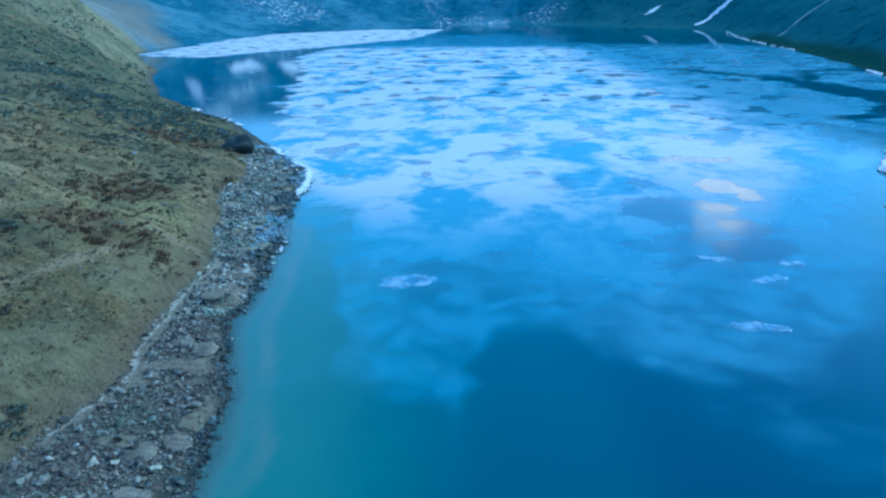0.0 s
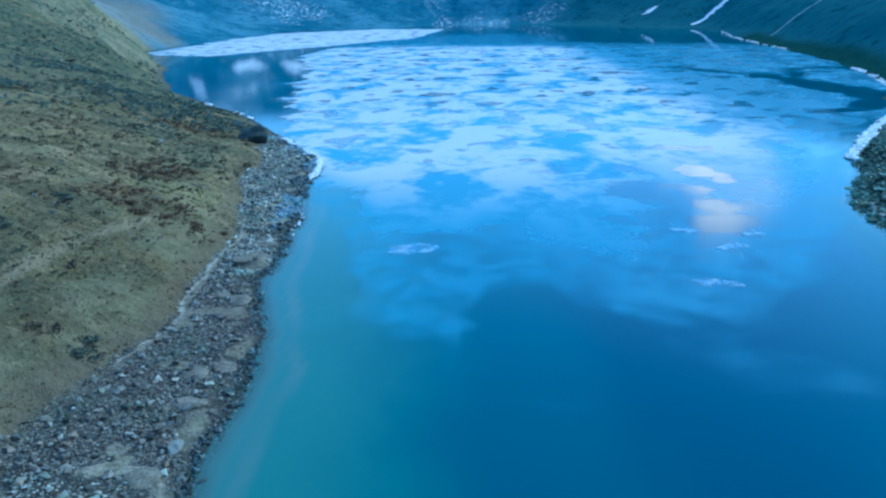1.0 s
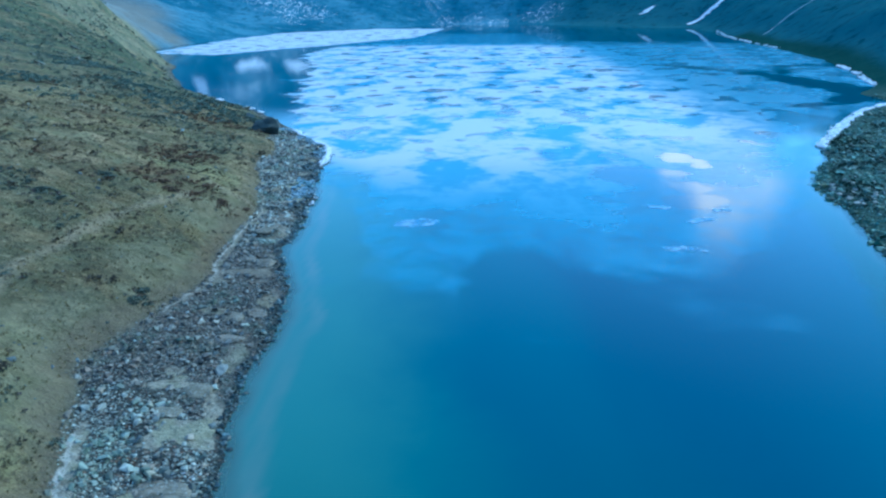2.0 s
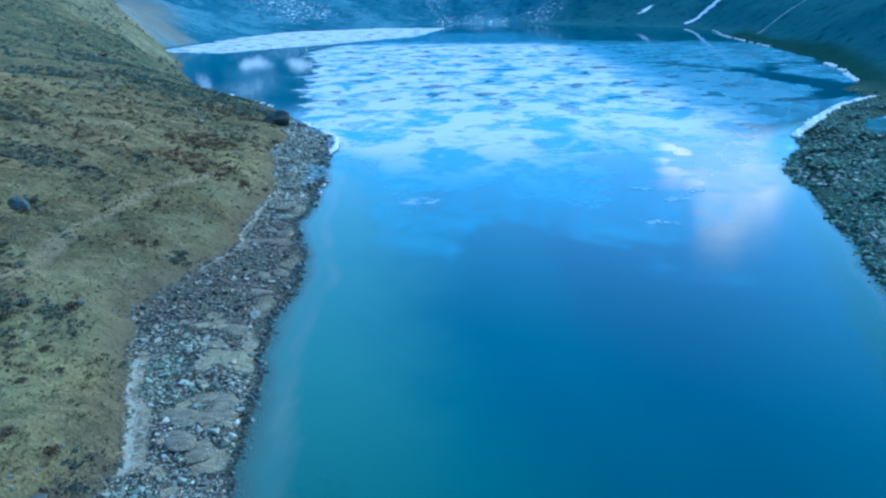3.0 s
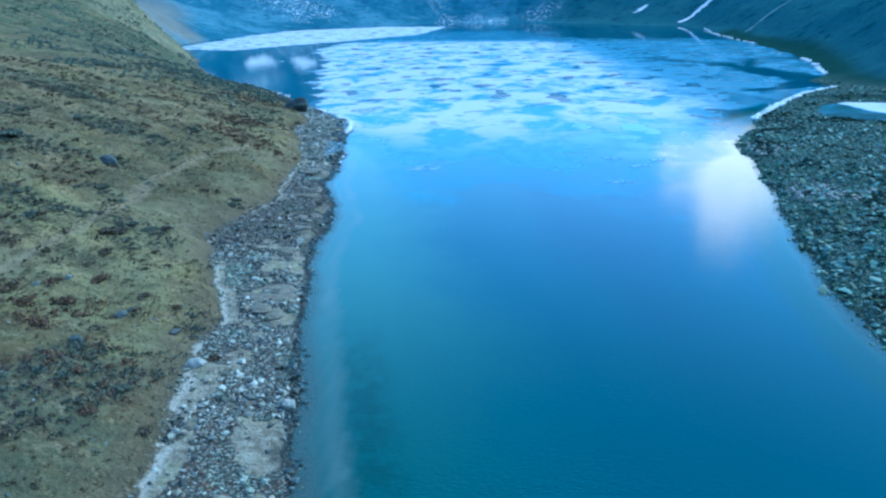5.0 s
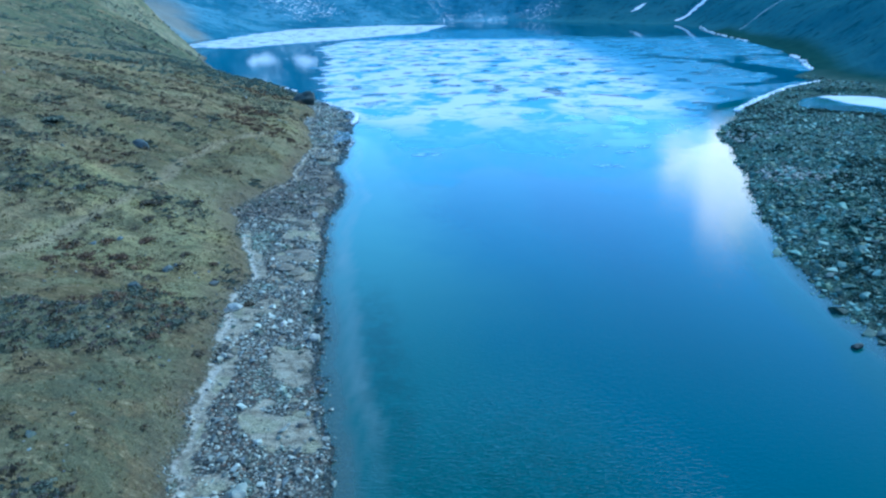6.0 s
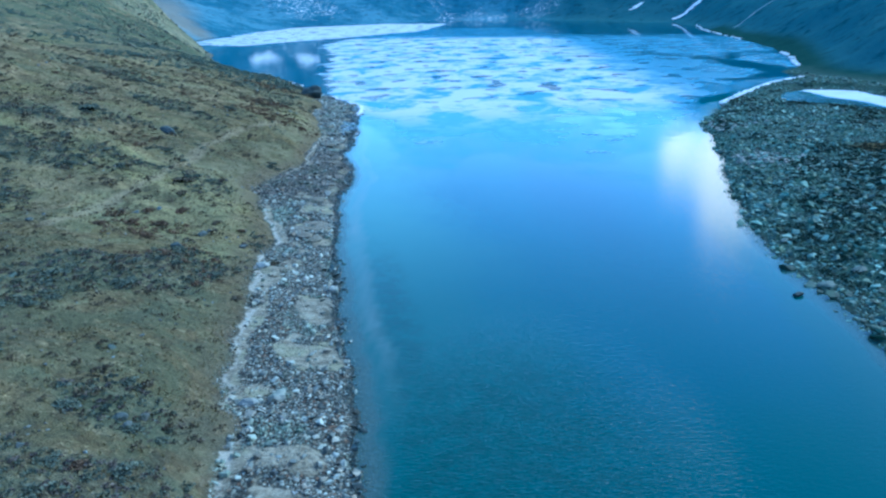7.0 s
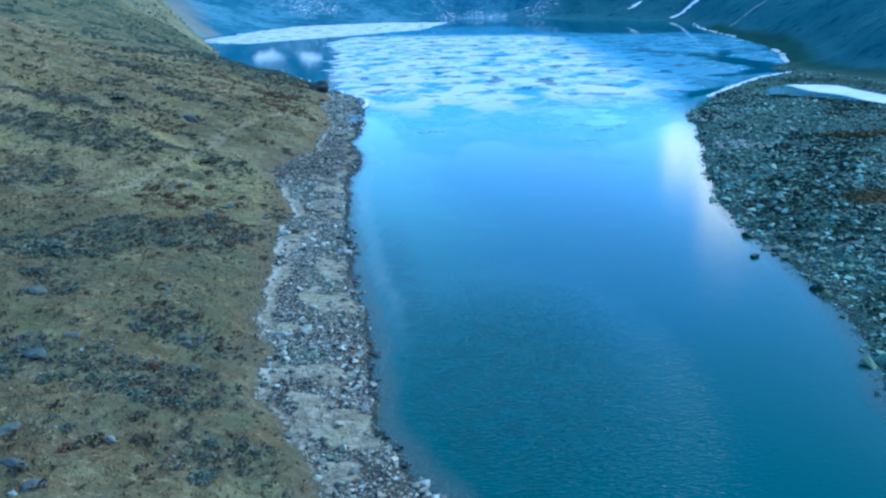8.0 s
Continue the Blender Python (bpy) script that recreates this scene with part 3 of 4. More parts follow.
# heath patches, plus heath colour over the far hill for its distance tint
HEATH = np.maximum(heath(GX, GY), smooth(GY + 0.3 * GX + 30 * fbm(GX, GY, 40, 4, 187), 50, 150) * smooth(fbm(GX, GY, 22, 5, 183), -0.35, 0.2))
RUST = rust(GX, GY)
EDGE = D - strip_width(GY) * (1 + 0.22 * fbm(GX, GY, 7, 3, 31))
BANK = smooth(EDGE, -0.3, 0.5) * smooth(-EDGE - 0.9 * fbm(GX, GY, 5, 3, 225), -2.8, -1.2) * (EAST < 0.5) * ramp(GY, (-60, 0.4), (-10, 0.5), (20, 0.8), (60, 0.7), (90, 0.4))
LUSH = patches(GX, GY, ((-27, 9, 9, 13), (-33, 2, 6, 8), (-36, 19, 7, 6), (-30, 26, 4, 4), (-21, 0, 3, 5), (-31, 71, 5, 6)), 119)
ground = sheet("ground", xs, ys, Z, {"gravel": GRAVEL, "mount": MOUNT, "snow": SNOW, "bare": SUNLIT_BARE, "heath": HEATH, "rust": RUST, "east": EAST, "silt": SILT, "moist": DARKTURF, "trail": CREST_LIGHT, "lush": LUSH, "bank": BANK, "face": smooth_face(GX, GY), "alpine": np.clip(smooth(GY + 0.3 * GX + 45 * fbm(GX, GY, 45, 4, 197), 40, 170) + 0.3 * smooth(-GY, -5, 20) * smooth(fbm(GX, GY, 12, 4, 193), -0.2, 0.3), 0, 1)}, M_GROUND)
tagged(ground, "dry grass hillside with stony lake shore and dark mountains", "ground", kind="structure")

wx = grown(-420, 420, -26, 46, 0.55, 1.09)
wy = grown(-180, 900, -66, 110, 0.9, 1.035)
WX, WY = np.meshgrid(np.array(wx), np.array(wy))
WD = -lake_distance(WX, WY)
left_side = smooth(-WX, -14, -4)
depth = 0.16 * np.clip(WD, 0, 4) + 0.32 * np.clip(WD - 4, 0, 36)
milk = smooth(-WD, -2.2, -0.6) * (0.32 + 0.23 * left_side) * smooth(-WY, -140, -90)
plume = smooth(-np.abs(WD - 2.4 - 0.7 * fbm(WX, WY, 12, 2, 93)), -0.9, -0.2) * (0.75 + 0.5 * fbm(WX, WY, 6, 3, 94))
milk = np.clip(milk + 0.55 * plume * left_side * smooth(-WY, -100, -60) * smooth(WY, -30, -14) + 0.06 * smooth(-WD, -6, -1) * (1 - left_side) * smooth(-WY, -50, -5), 0, 1)
cove = smooth(-np.hypot((WX - 4) / 15, (WY + 34) / 26), -1, -0.3)
calm = 1 - 0.75 * smooth(WX, 9, 20)
ruffle = 0.02 + 0.03 * smooth(-WY, -75, -35) + 0.19 * calm * smooth(-WY, -14, 28) * (0.4 + 0.6 * smooth(fbm(WX, WY, 25, 3, 91), -0.3, 0.3)) + 0.6 * cove
ruffle = ruffle * smooth(-WY, -300, -60) + 0.015
lake = sheet("water", wx, wy, np.zeros_like(WX), {"depth": depth * ramp(WY, (-50, 0.5), (-10, 0.75), (25, 1.0)) + 5 * smooth(WX, 7, 18) * smooth(WD, 2.0, 7) * smooth(WY, -34, -6) + 12 * smooth(WY, 105, 150), "milk": milk, "ruffle": ruffle, "shoal": smooth(WY, -50, 10) * smooth(-WX, -16, -4), "weed": np.maximum(0.85 * smooth(-np.hypot((WX - 3) / 12, (WY + 32) / 22), -1, -0.2) * smooth(WD, 1.5, 4), 0.7 * smooth(-np.abs(WD - 4.2), -2.6, -0.6) * left_side * smooth(-WY, -12, 8))}, M_WATER)
tagged(lake, "clear blue mountain lake with mirror-calm surface", "lake", kind="structure")

ix = grown(-170, 180, -40, 60, 1.0, 1.06)
iy = grown(30, 640, 34, 130, 1.0, 1.022)
IX, IY = np.meshgrid(np.array(ix), np.array(iy))
ID = -lake_distance(IX, IY)
edge = ramp(IX, (-22, 92), (-12, 72), (-8, 50), (0, 42), (3, 54), (8, 52), (15, 42), (22, 48), (28, 52), (36, 62), (48, 82), (62, 108), (80, 130), (110, 160))
edge = edge + 5 * fbm(IX, IY, 14, 3, 95)
west_edge = ramp(IY, (90, -30), (125, -31), (150, -36), (190, -42), (260, -52), (300, -60), (340, -70), (420, -60), (640, -60))
edge = edge - 6
cover = smooth(IY - edge, -5, 9) * (0.55 + 0.45 * smooth(IY - edge, 0, 40))
thick = 0.43 + 0.16 * smooth(IY - edge, 2, 32) + 0.30 * smooth(IY, 55, 112) - 0.08 * smooth(IX, 14, 30) * smooth(-IY, -125, -95)
thick = np.clip(thick * (1 - 0.4 * smooth(IX, 38, 80)), 0, 0.93)
cover = cover * smooth(IX - west_edge, -6, 8)
beyond = smooth(IY + 0.25 * IX, 360, 440)
cover = cover * (1 - beyond) + 0.6 * beyond * smooth(-IX, -95, -20) * smooth(-IY, -560, -470) * smooth(IX, -70, -30)
thick = thick * (1 - 0.6 * beyond)
lead = np.zeros_like(IX)
wander = 2.5 * fbm(IX, IY, 9, 3, 97)
for line in (((104, 148, 7), (101, 165, 7.5), (97, 190, 7), (94, 212, 4.5), (86, 233, 2.6), (76, 248, 1.5), (66, 256, 0.8)), ((97, 208, 1.5), (110, 238, 3), (124, 240, 4)), ((96, 160, 4), (86, 150, 3), (76, 147, 1.5)), ((55, 102, 0.6), (60, 109, 2.0), (66, 117, 0.6))):
    for (ax, ay, aw), (bx, by, bw) in zip(line, line[1:]):
        dx, dy = bx - ax, by - ay
        u = np.clip(((IX - ax) * dx + (IY - ay) * dy) / (dx * dx + dy * dy), 0, 1)
        off = np.hypot(IX - ax - u * dx, IY - ay - u * dy) + wander - (aw + (bw - aw) * u)
        lead = np.maximum(lead, smooth(-off, -1.2, 0.8))
thinner = smooth(-np.hypot((IX - 26) / 9, (IY - 80) / 18) + 0.5 * fbm(IX, IY, 7, 3, 199), -1, -0.4)
cover = cover * (1 - 0.4 * thinner)
gaps = np.zeros_like(IX)
for cx, cy, rx, ry in ((34, 95, 3.6, 4.5), (30.5, 75, 3.0, 3.6), (25, 97, 2.2, 2.5), (29, 69, 4.5, 3.0), (36, 88, 1.6, 2.0), (31, 84, 1.8, 1.6)):
    gaps = np.maximum(gaps, smooth(1.15 - np.hypot((IX - cx) / rx, (IY - cy) / ry) + 0.7 * fbm(IX, IY, 3.5, 3, 205), 0.0, 0.4))
cover = cover * (1 - gaps)
cover = cover * (1 - 0.95 * lead) * (1 - 0.25 * smooth(IX, 90, 130))
STRIP = np.array([(-152, 365), (-156, 430), (-142, 592), (-60, 640), (-8, 620), (-18, 480), (-73, 405), (-111, 345)], float)
far_ice = smooth(-polygon_distance(STRIP, IX, IY) - 8 * fbm(IX, IY, 40, 4, 99), -2, 6) * 1.4
thick = np.maximum(thick, np.clip(far_ice, 0, 0.95))
cover = np.clip(np.maximum(cover, far_ice), 0, 1.4) * smooth(ID, 0.0, 0.6)
ice = sheet("ice_sheet", ix, iy, np.full_like(IX, 0.012), {"cover": cover, "thick": thick, "open": smooth(IY, 84, 112)}, M_ICE)
PX, PY = np.meshgrid(np.arange(68, 104, 0.6), np.arange(76, 126, 0.6))
pd = -polygon_distance(POOL, PX, PY) - 2.0 * fbm(PX, PY, 8, 3, 21)
pond_cover = smooth(pd, -0.2, 0.6) * (0.32 + 1.08 * smooth(PX + 0.25 * PY - 2.5 * fbm(PX, PY, 10, 3, 103), 111.5, 114))
pond_ice = sheet("pond_ice", PX[0], PY[:, 0], np.full_like(PX, 0.014), {"cover": pond_cover, "thick": np.clip(pond_cover * 0.65, 0, 0.95), "open": np.zeros_like(PX)}, M_ICE)
tagged(pond_ice, "white and grey ice on the small pond", "ice", kind="structure")
tagged(ice, "thin pale blue broken ice sheet on the lake", "ice", kind="structure")

# ---- shore stones, shrubs, grass and shore ice ----
rng = np.random.default_rng(7)
M_PALE = stone_material("pale_stone", (0.2, 0.21, 0.19), (0.44, 0.45, 0.40), (0.36, 0.34, 0.27))


def part(name, bm, mat, parent, label=""):
    """One mesh object out of a bmesh, under a thing, a part or nothing."""
    me = bpy.data.meshes.new(name)
    bm.to_mesh(me)
    bm.free()
    me.materials.append(mat)
    ob = new(name, me)
    ob.parent = parent
    if label:
        ob["label"] = label
    return ob


def hull(points, seed, flat=0.6, lump=0.25, power=0.75):
    """A rough angular stone of about one metre."""
    r = np.random.default_rng(seed)
    bm = bmesh.new()
    v = r.normal(size=(points, 3))
    v /= np.linalg.norm(v, axis=1)[:, None]
    v = np.sign(v) * np.abs(v) ** power
    v *= 0.5 * (1 + lump * r.uniform(-1, 1, (points, 1)))
    v[:, 2] *= flat
    for c in v:
        bm.verts.new(c)
    out = bmesh.ops.convex_hull(bm, input=list(bm.verts))
    bmesh.ops.delete(bm, geom=[x for x in out["geom_interior"] if isinstance(x, bmesh.types.BMVert)], context="VERTS")
    bmesh.ops.triangulate(bm, faces=list(bm.faces))
    return bm


def arrays(bm):
    bm.verts.index_update()
    co = np.array([v.co[:] for v in bm.verts])
    tri = np.array([[v.index for v in f.verts] for f in bm.faces])
    bm.free()
    return co, tri


def turned(n, tilt):
    """n turns about the upright, with a small random tilt."""
    a, b, c = rng.uniform(0, 2 * np.pi, n), rng.normal(0, tilt, n), rng.normal(0, tilt, n)
    out = np.zeros((n, 3, 3))
    ca, sa = np.cos(a), np.sin(a)
    out[:, 0, 0], out[:, 0, 1], out[:, 1, 0], out[:, 1, 1], out[:, 2, 2] = ca, -sa, sa, ca, 1
    lean = np.zeros((n, 3, 3))
    lean[:, 0, 0] = lean[:, 1, 1] = lean[:, 2, 2] = 1
    lean[:, 0, 2], lean[:, 2, 0], lean[:, 1, 2], lean[:, 2, 1] = b, -b, c, -c
    return lean @ out


def scatter(name, shapes, where, sizes, mat, tilt=0.2, sink=0.2):
    """Many copies of a few small shapes as one mesh."""
    cos, tris, base = [], [], 0
    pick = rng.integers(0, len(shapes), len(where))
    for k, (co, tri) in enumerate(shapes):
        at = where[pick == k]
        if not len(at):
            continue
        sc = sizes[pick == k]
        m = turned(len(at), tilt)
        pts = np.einsum("nij,vj->nvi", m, co) * sc[:, None, None]
        pts += at[:, None, :]
        pts[:, :, 2] += (sc * (0.3 - sink))[:, None]
        cos.append(pts.reshape(-1, 3))
        tris.append((tri[None] + base + (np.arange(len(at)) * len(co))[:, None, None]).reshape(-1, 3))
        base += len(at) * len(co)
    ob = mesh_from(name, np.concatenate(cos), np.concatenate(tris), {}, mat)
    return ob


def drop(x, y):
    z, d, gravel, mount, east, q, p = terrain(x, y)
    return z, d, gravel, east, q, p


ROUGH = [arrays(hull(9, 100 + k, 0.62, 0.25)) for k in range(14)]
FLAT = [arrays(hull(9, 200 + k, 0.4, 0.2)) for k in range(8)]
ROUND = [arrays(hull(26, 300 + k, 0.45, 0.1)) for k in range(6)]


def field(n, x0, x1, y0, y1):
    return rng.uniform(x0, x1, n), rng.uniform(y0, y1, n)


# west shore: stones of all sizes
x, y = field(520000, -42, 14, -62, 128)
z, d, gravel, east, q, p = drop(x, y)
clump = fbm(x, y, 3.5, 3, 121)
keep = (east < 0.5) & (gravel > 0.4) & (d > -0.5) & (rng.uniform(0, 1, len(x)) < np.clip(0.75 + 1.0 * clump, 0.35, 1))
keep &= rng.uniform(0, 1, len(x)) > 0.94 * smooth(silt_share(x, y, d), 0.25, 0.6)
keep &= x < ramp(y, (-62, 8), (128, 0))
x, y, z, d = x[keep], y[keep], z[keep], d[keep]
size = np.clip(0.085 * rng.pareto(2.5, len(x)) + 0.11, 0.11, 0.62) * ramp(y, (-50, 0.95), (20, 1.0), (80, 1.35))
wet = d < 0.45 + 0.5 * fbm(x, y, 4, 3, 207) + 2.2 * smooth(fbm(x, y, 9, 2, 208), 0.1, 0.4) * smooth(y, 25, 60)
M_WET = stone_material("wet_stone", (0.016, 0.026, 0.024), (0.15, 0.19, 0.18), (0.09, 0.085, 0.06), 1.6, 0.3)
M_STONE_BROWN = stone_material("brown_shore_stone", (0.04, 0.04, 0.033), (0.34, 0.335, 0.28), (0.23, 0.175, 0.125))
wet |= (d < 2.4 + 1.6 * fbm(x, y, 5, 3, 209)) & (y > 64)
beyond_bend = ~wet & (np.abs(y + 4 * fbm(x, y, 6, 2, 210) - 37) < 17)
here = ~wet & ~beyond_bend
brown_stones = scatter("shore_stones", ROUGH + FLAT, np.stack([x, y, z], -1)[beyond_bend], size[beyond_bend], M_STONE_BROWN, 0.25, 0.16)
tagged(brown_stones, "brown-grey stones heaped along the bend of the shore", "stones", kind="stuff")
west_stones = scatter("shore_stones", ROUGH + FLAT, np.stack([x, y, z], -1)[here], size[here], M_STONE, 0.25, 0.16)
glazed = wet & (y > 66) & (fbm(x, y, 6, 2, 214) + 0.4 * smooth(-np.abs(y - 76), -8, -2) > 0.12)
wet &= ~glazed
M_GLAZED = stone_material("ice_glazed_stone", (0.10, 0.16, 0.19), (0.38, 0.47, 0.53), (0.2, 0.26, 0.28), 1.2, 0.35)
glazed_stones = scatter("glazed_stones", ROUGH + FLAT, np.stack([x, y, z], -1)[glazed], size[glazed], M_GLAZED, 0.2, 0.2)
tagged(glazed_stones, "blue-grey stones glazed with thin ice at the waterline", "stones", kind="stuff")
wet_stones = scatter("wet_stones", ROUGH + FLAT, np.stack([x, y, z], -1)[wet], size[wet] * 0.95, M_WET, 0.25, 0.16)
tagged(wet_stones, "dark wet stones along the waterline of the shore", "stones", kind="stuff")
tagged(west_stones, "pale grey stones heaped along the west shore", "stones", kind="stuff")

# east point: dark lichened stones
x, y = field(300000, 20, 104, -40, 160)
z, d, gravel, east, q, p = drop(x, y)
clump = fbm(x, y, 5.0, 3, 131)
keep = (east > 0.5) & (d > -0.9) & (p > -0.3) & (q < 0) & (rng.uniform(0, 1, len(x)) < np.clip(0.85 + 0.9 * clump, 0.25, 1) * np.where(x > 70, 0.5, 1))
keep &= (rust(x, y) < 0.5) & (x < 14 + 0.64 * (y + 75) + 22 * smooth(fbm(x, y, 9, 4, 233), -0.2, 0.5) + 7 * np.sin(x * 917.3 + y * 331.7) ** 2)
x, y, z, d = x[keep], y[keep], z[keep], d[keep]
size = np.clip(0.15 * rng.pareto(2.6, len(x)) + 0.17, 0.17, 1.1)
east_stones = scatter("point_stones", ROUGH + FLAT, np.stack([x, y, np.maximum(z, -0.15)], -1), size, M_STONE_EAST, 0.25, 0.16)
tagged(east_stones, "dark lichened stones covering the low point", "stones", kind="stuff")

# west hill: scattered small stones in the turf
x, y = field(16000, -75, -8, -60, 130)
z, d, gravel, east, q, p = drop(x, y)
keep = (gravel < 0.3) & (d > 0) & (east < 0.5) & (rng.uniform(0, 1, len(x)) < 0.05 + 0.22 * heath(x, y) + 0.6 * smooth(fbm(x, y, 5, 3, 211), 0.38, 0.6))
M_HILL = stone_material("hill_stone", (0.06, 0.07, 0.065), (0.33, 0.37, 0.34), (0.22, 0.19, 0.14))
hill_stones = scatter("hill_stones", ROUGH, np.stack([x, y, z], -1)[keep], np.clip(0.1 * rng.pareto(2.5, keep.sum()) + 0.15, 0.15, 0.7), M_HILL, 0.25, 0.25)
tagged(hill_stones, "small grey stones scattered in the dry turf", "stones", kind="stuff")

# pale stones in two patches on the point
x, y = np.concatenate([rng.normal(45, 2.5, 110), rng.normal(49, 3.5, 60)]), np.concatenate([rng.normal(41, 3, 110), rng.normal(70, 4, 60)])
z, d, gravel, east, q, p = drop(x, y)
keep = d > 0.3
pale = scatter("pale_stones", ROUGH + FLAT, np.stack([x, y, z], -1)[keep], rng.uniform(0.25, 0.8, keep.sum()), M_PALE, 0.25, 0.1)
tagged(pale, "patch of whitish stones on the dark point", "stones", kind="stuff")

# single stones large enough to be picked apart
STONE_MESHES = []
for k in range(10):
    bm = hull(14, 400 + k, 0.55 if k % 2 else 0.4, 0.22)
    bmesh.ops.bevel(bm, geom=list(bm.edges), offset=0.03, segments=1, clamp_overlap=True, affect="EDGES")
    me = bpy.data.meshes.new("stone")
    bm.to_mesh(me)
    bm.free()
    STONE_MESHES.append(me)
EAST_MESHES = [me.copy() for me in STONE_MESHES]
for me in STONE_MESHES:
    me.materials.append(M_STONE)
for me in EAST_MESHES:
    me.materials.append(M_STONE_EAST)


def spots(n, x0, x1, y0, y1, want):
    """n places in a rectangle of the plan that suit want(x, y, z, d, gravel, east, p)."""
    x, y = field(n * 40, x0, x1, y0, y1)
    z, d, gravel, east, q, p = drop(x, y)
    keep = want(x, y, z, d, gravel, east, p)
    return list(zip(x[keep], y[keep], z[keep]))[:n]


def single_stones(n, x0, x1, y0, y1, on_east, lo, hi):
    for px, py, z in spots(n, x0, x1, y0, y1, lambda x, y, z, d, gravel, east, p: ((east > 0.5) == on_east) & (gravel > 0.5) & (d > (-0.4 if on_east else 0.5)) & (p > 0.5)):
        s = lo + (hi - lo) * rng.uniform() ** 2.2
        ob = new("stone", rng.choice(EAST_MESHES if on_east else STONE_MESHES))
        ob.matrix_basis = pose(px, py, max(z, -0.1) + 0.12 * s, rng.normal(0, 9), rng.normal(0, 9), rng.uniform(0, 360)) @ Matrix.Diagonal((s, s * rng.uniform(0.7, 1), s, 1))
        ob.parent = ground


single_stones(190, -24, 2, -46, 40, False, 0.35, 0.8)
single_stones(110, 26, 52, -34, 40, True, 0.5, 1.1)


def boulder(x, y, sx, sy, sz, mat, seed, turn, label, group="", round_off=2):
    """A weathered boulder with rounded edges, sunk a little into its bed."""
    bm = hull(30, seed, 1.0, 0.25, 0.95)
    bmesh.ops.subdivide_edges(bm, edges=list(bm.edges), cuts=1, use_grid_fill=True)
    for _ in range(round_off):
        bmesh.ops.smooth_vert(bm, verts=list(bm.verts), factor=0.2, use_axis_x=True, use_axis_y=True, use_axis_z=True)
    for v in bm.verts:
        k = 0.13 * noise.noise(v.co * 3 + Vector((seed, 0, 0))) + 0.05 * noise.noise(v.co * 9)
        v.co += v.co.normalized() * k
        v.co = (v.co.x * sx, v.co.y * sy, v.co.z * sz)
    ob = part("boulder", bm, mat, None)
    z = terrain(np.array([float(x)]), np.array([float(y)]))[0][0]
    ob.matrix_basis = pose(x, y, max(z, 0) + (0.02 if mat is M_SLATE else 0.2) * sz, 0, 0, turn)
    return tagged(ob, label, "boulder", group)


M_SLATE = stone_material("slate_boulder", (0.05, 0.062, 0.058), (0.15, 0.17, 0.155), (0.12, 0.12, 0.10))
M_POINT = stone_material("grey_green_boulder", (0.05, 0.075, 0.065), (0.17, 0.23, 0.20), (0.10, 0.12, 0.08))
M_DARK = stone_material("dark_boulder", (0.025, 0.042, 0.045), (0.075, 0.10, 0.10), (0.05, 0.06, 0.05))
M_MOUND = mound_material()
boulder(-34.4, 117.5, 6.0, 4.4, 4.4, M_DARK, 11, 20, "large dark boulder at the edge of the icy bay", "", 6)
boulder(-39.6, 126.5, 2.6, 2.0, 1.5, M_DARK, 12, 70, "dark boulder beside the larger one on the shore")
boulder(-39.4, 37.0, 3.2, 1.5, 1.5, M_SLATE, 13, -38, "blue-grey boulder bedded in the grassy slope")
boulder(-24.2, -3.2, 1.2, 0.9, 0.8, M_SLATE, 14, 10, "dark grey boulder bedded in the grassy slope")
boulder(-23.8, 2.5, 1.0, 0.8, 0.7, M_SLATE, 15, 50, "dark grey boulder bedded in the grassy slope")
boulder(-30.9, -20.2, 1.9, 1.4, 0.9, M_SLATE, 16, 15, "grey boulder among dwarf shrubs on the slope")
boulder(-27.2, -29.2, 1.3, 1.1, 0.8, M_SLATE, 17, 65, "grey boulder among dwarf shrubs on the slope")
boulder(-17.0, -31.7, 0.9, 0.6, 0.5, M_SLATE, 18, 35, "grey boulder in a small cluster in the turf")
boulder(-16.1, -30.9, 0.7, 0.6, 0.45, M_SLATE, 29, 75, "grey boulder in a small cluster in the turf")
boulder(-16.4, -32.4, 0.6, 0.5, 0.4, M_STONE, 30, 15, "grey boulder in a small cluster in the turf")
boulder(-19.8, 1.7, 0.9, 0.7, 0.6, M_SLATE, 31, 20, "dark grey boulder bedded in the grassy slope")
boulder(-22.2, -34.9, 1.1, 0.8, 0.5, M_SLATE, 32, 25, "grey boulder in a small cluster in the turf")
boulder(-22.9, -37.8, 2.3, 1.3, 0.6, M_SLATE, 33, -10, "broad flat grey boulder bedded in the turf")
boulder(-15.7, -44.7, 0.8, 0.5, 0.4, M_PALE, 34, 10, "pale flat boulder lying in the turf")
boulder(-20.0, -45.2, 1.3, 0.9, 0.6, M_SLATE, 35, 60, "blue-grey boulder bedded in the turf")
boulder(-18.3, -47.7, 1.5, 0.8, 0.5, M_SLATE, 36, -15, "blue-grey boulder bedded in the turf")
boulder(-16.7, -49.2, 1.0, 0.8, 0.5, M_SLATE, 37, 40, "blue-grey boulder bedded in the turf")
boulder(-15.8, 26.4, 1.4, 0.8, 0.6, M_PALE, 19, 80, "pale flat boulder on the stony shore")
boulder(-17.1, -2.1, 1.2, 1.0, 0.8, M_PALE, 20, 15, "whitish boulder at the edge of turf and stones")
boulder(-10.1, -6.2, 0.9, 0.8, 0.8, M_PALE, 21, 0, "whitish rounded boulder at the waterline")
boulder(-10.5, -24.8, 1.1, 0.9, 0.7, M_PALE, 22, 45, "pale boulder on the stony shore")
boulder(-12.2, -25.6, 1.2, 0.8, 0.5, M_PALE, 23, 5, "pale boulder on the stony shore")
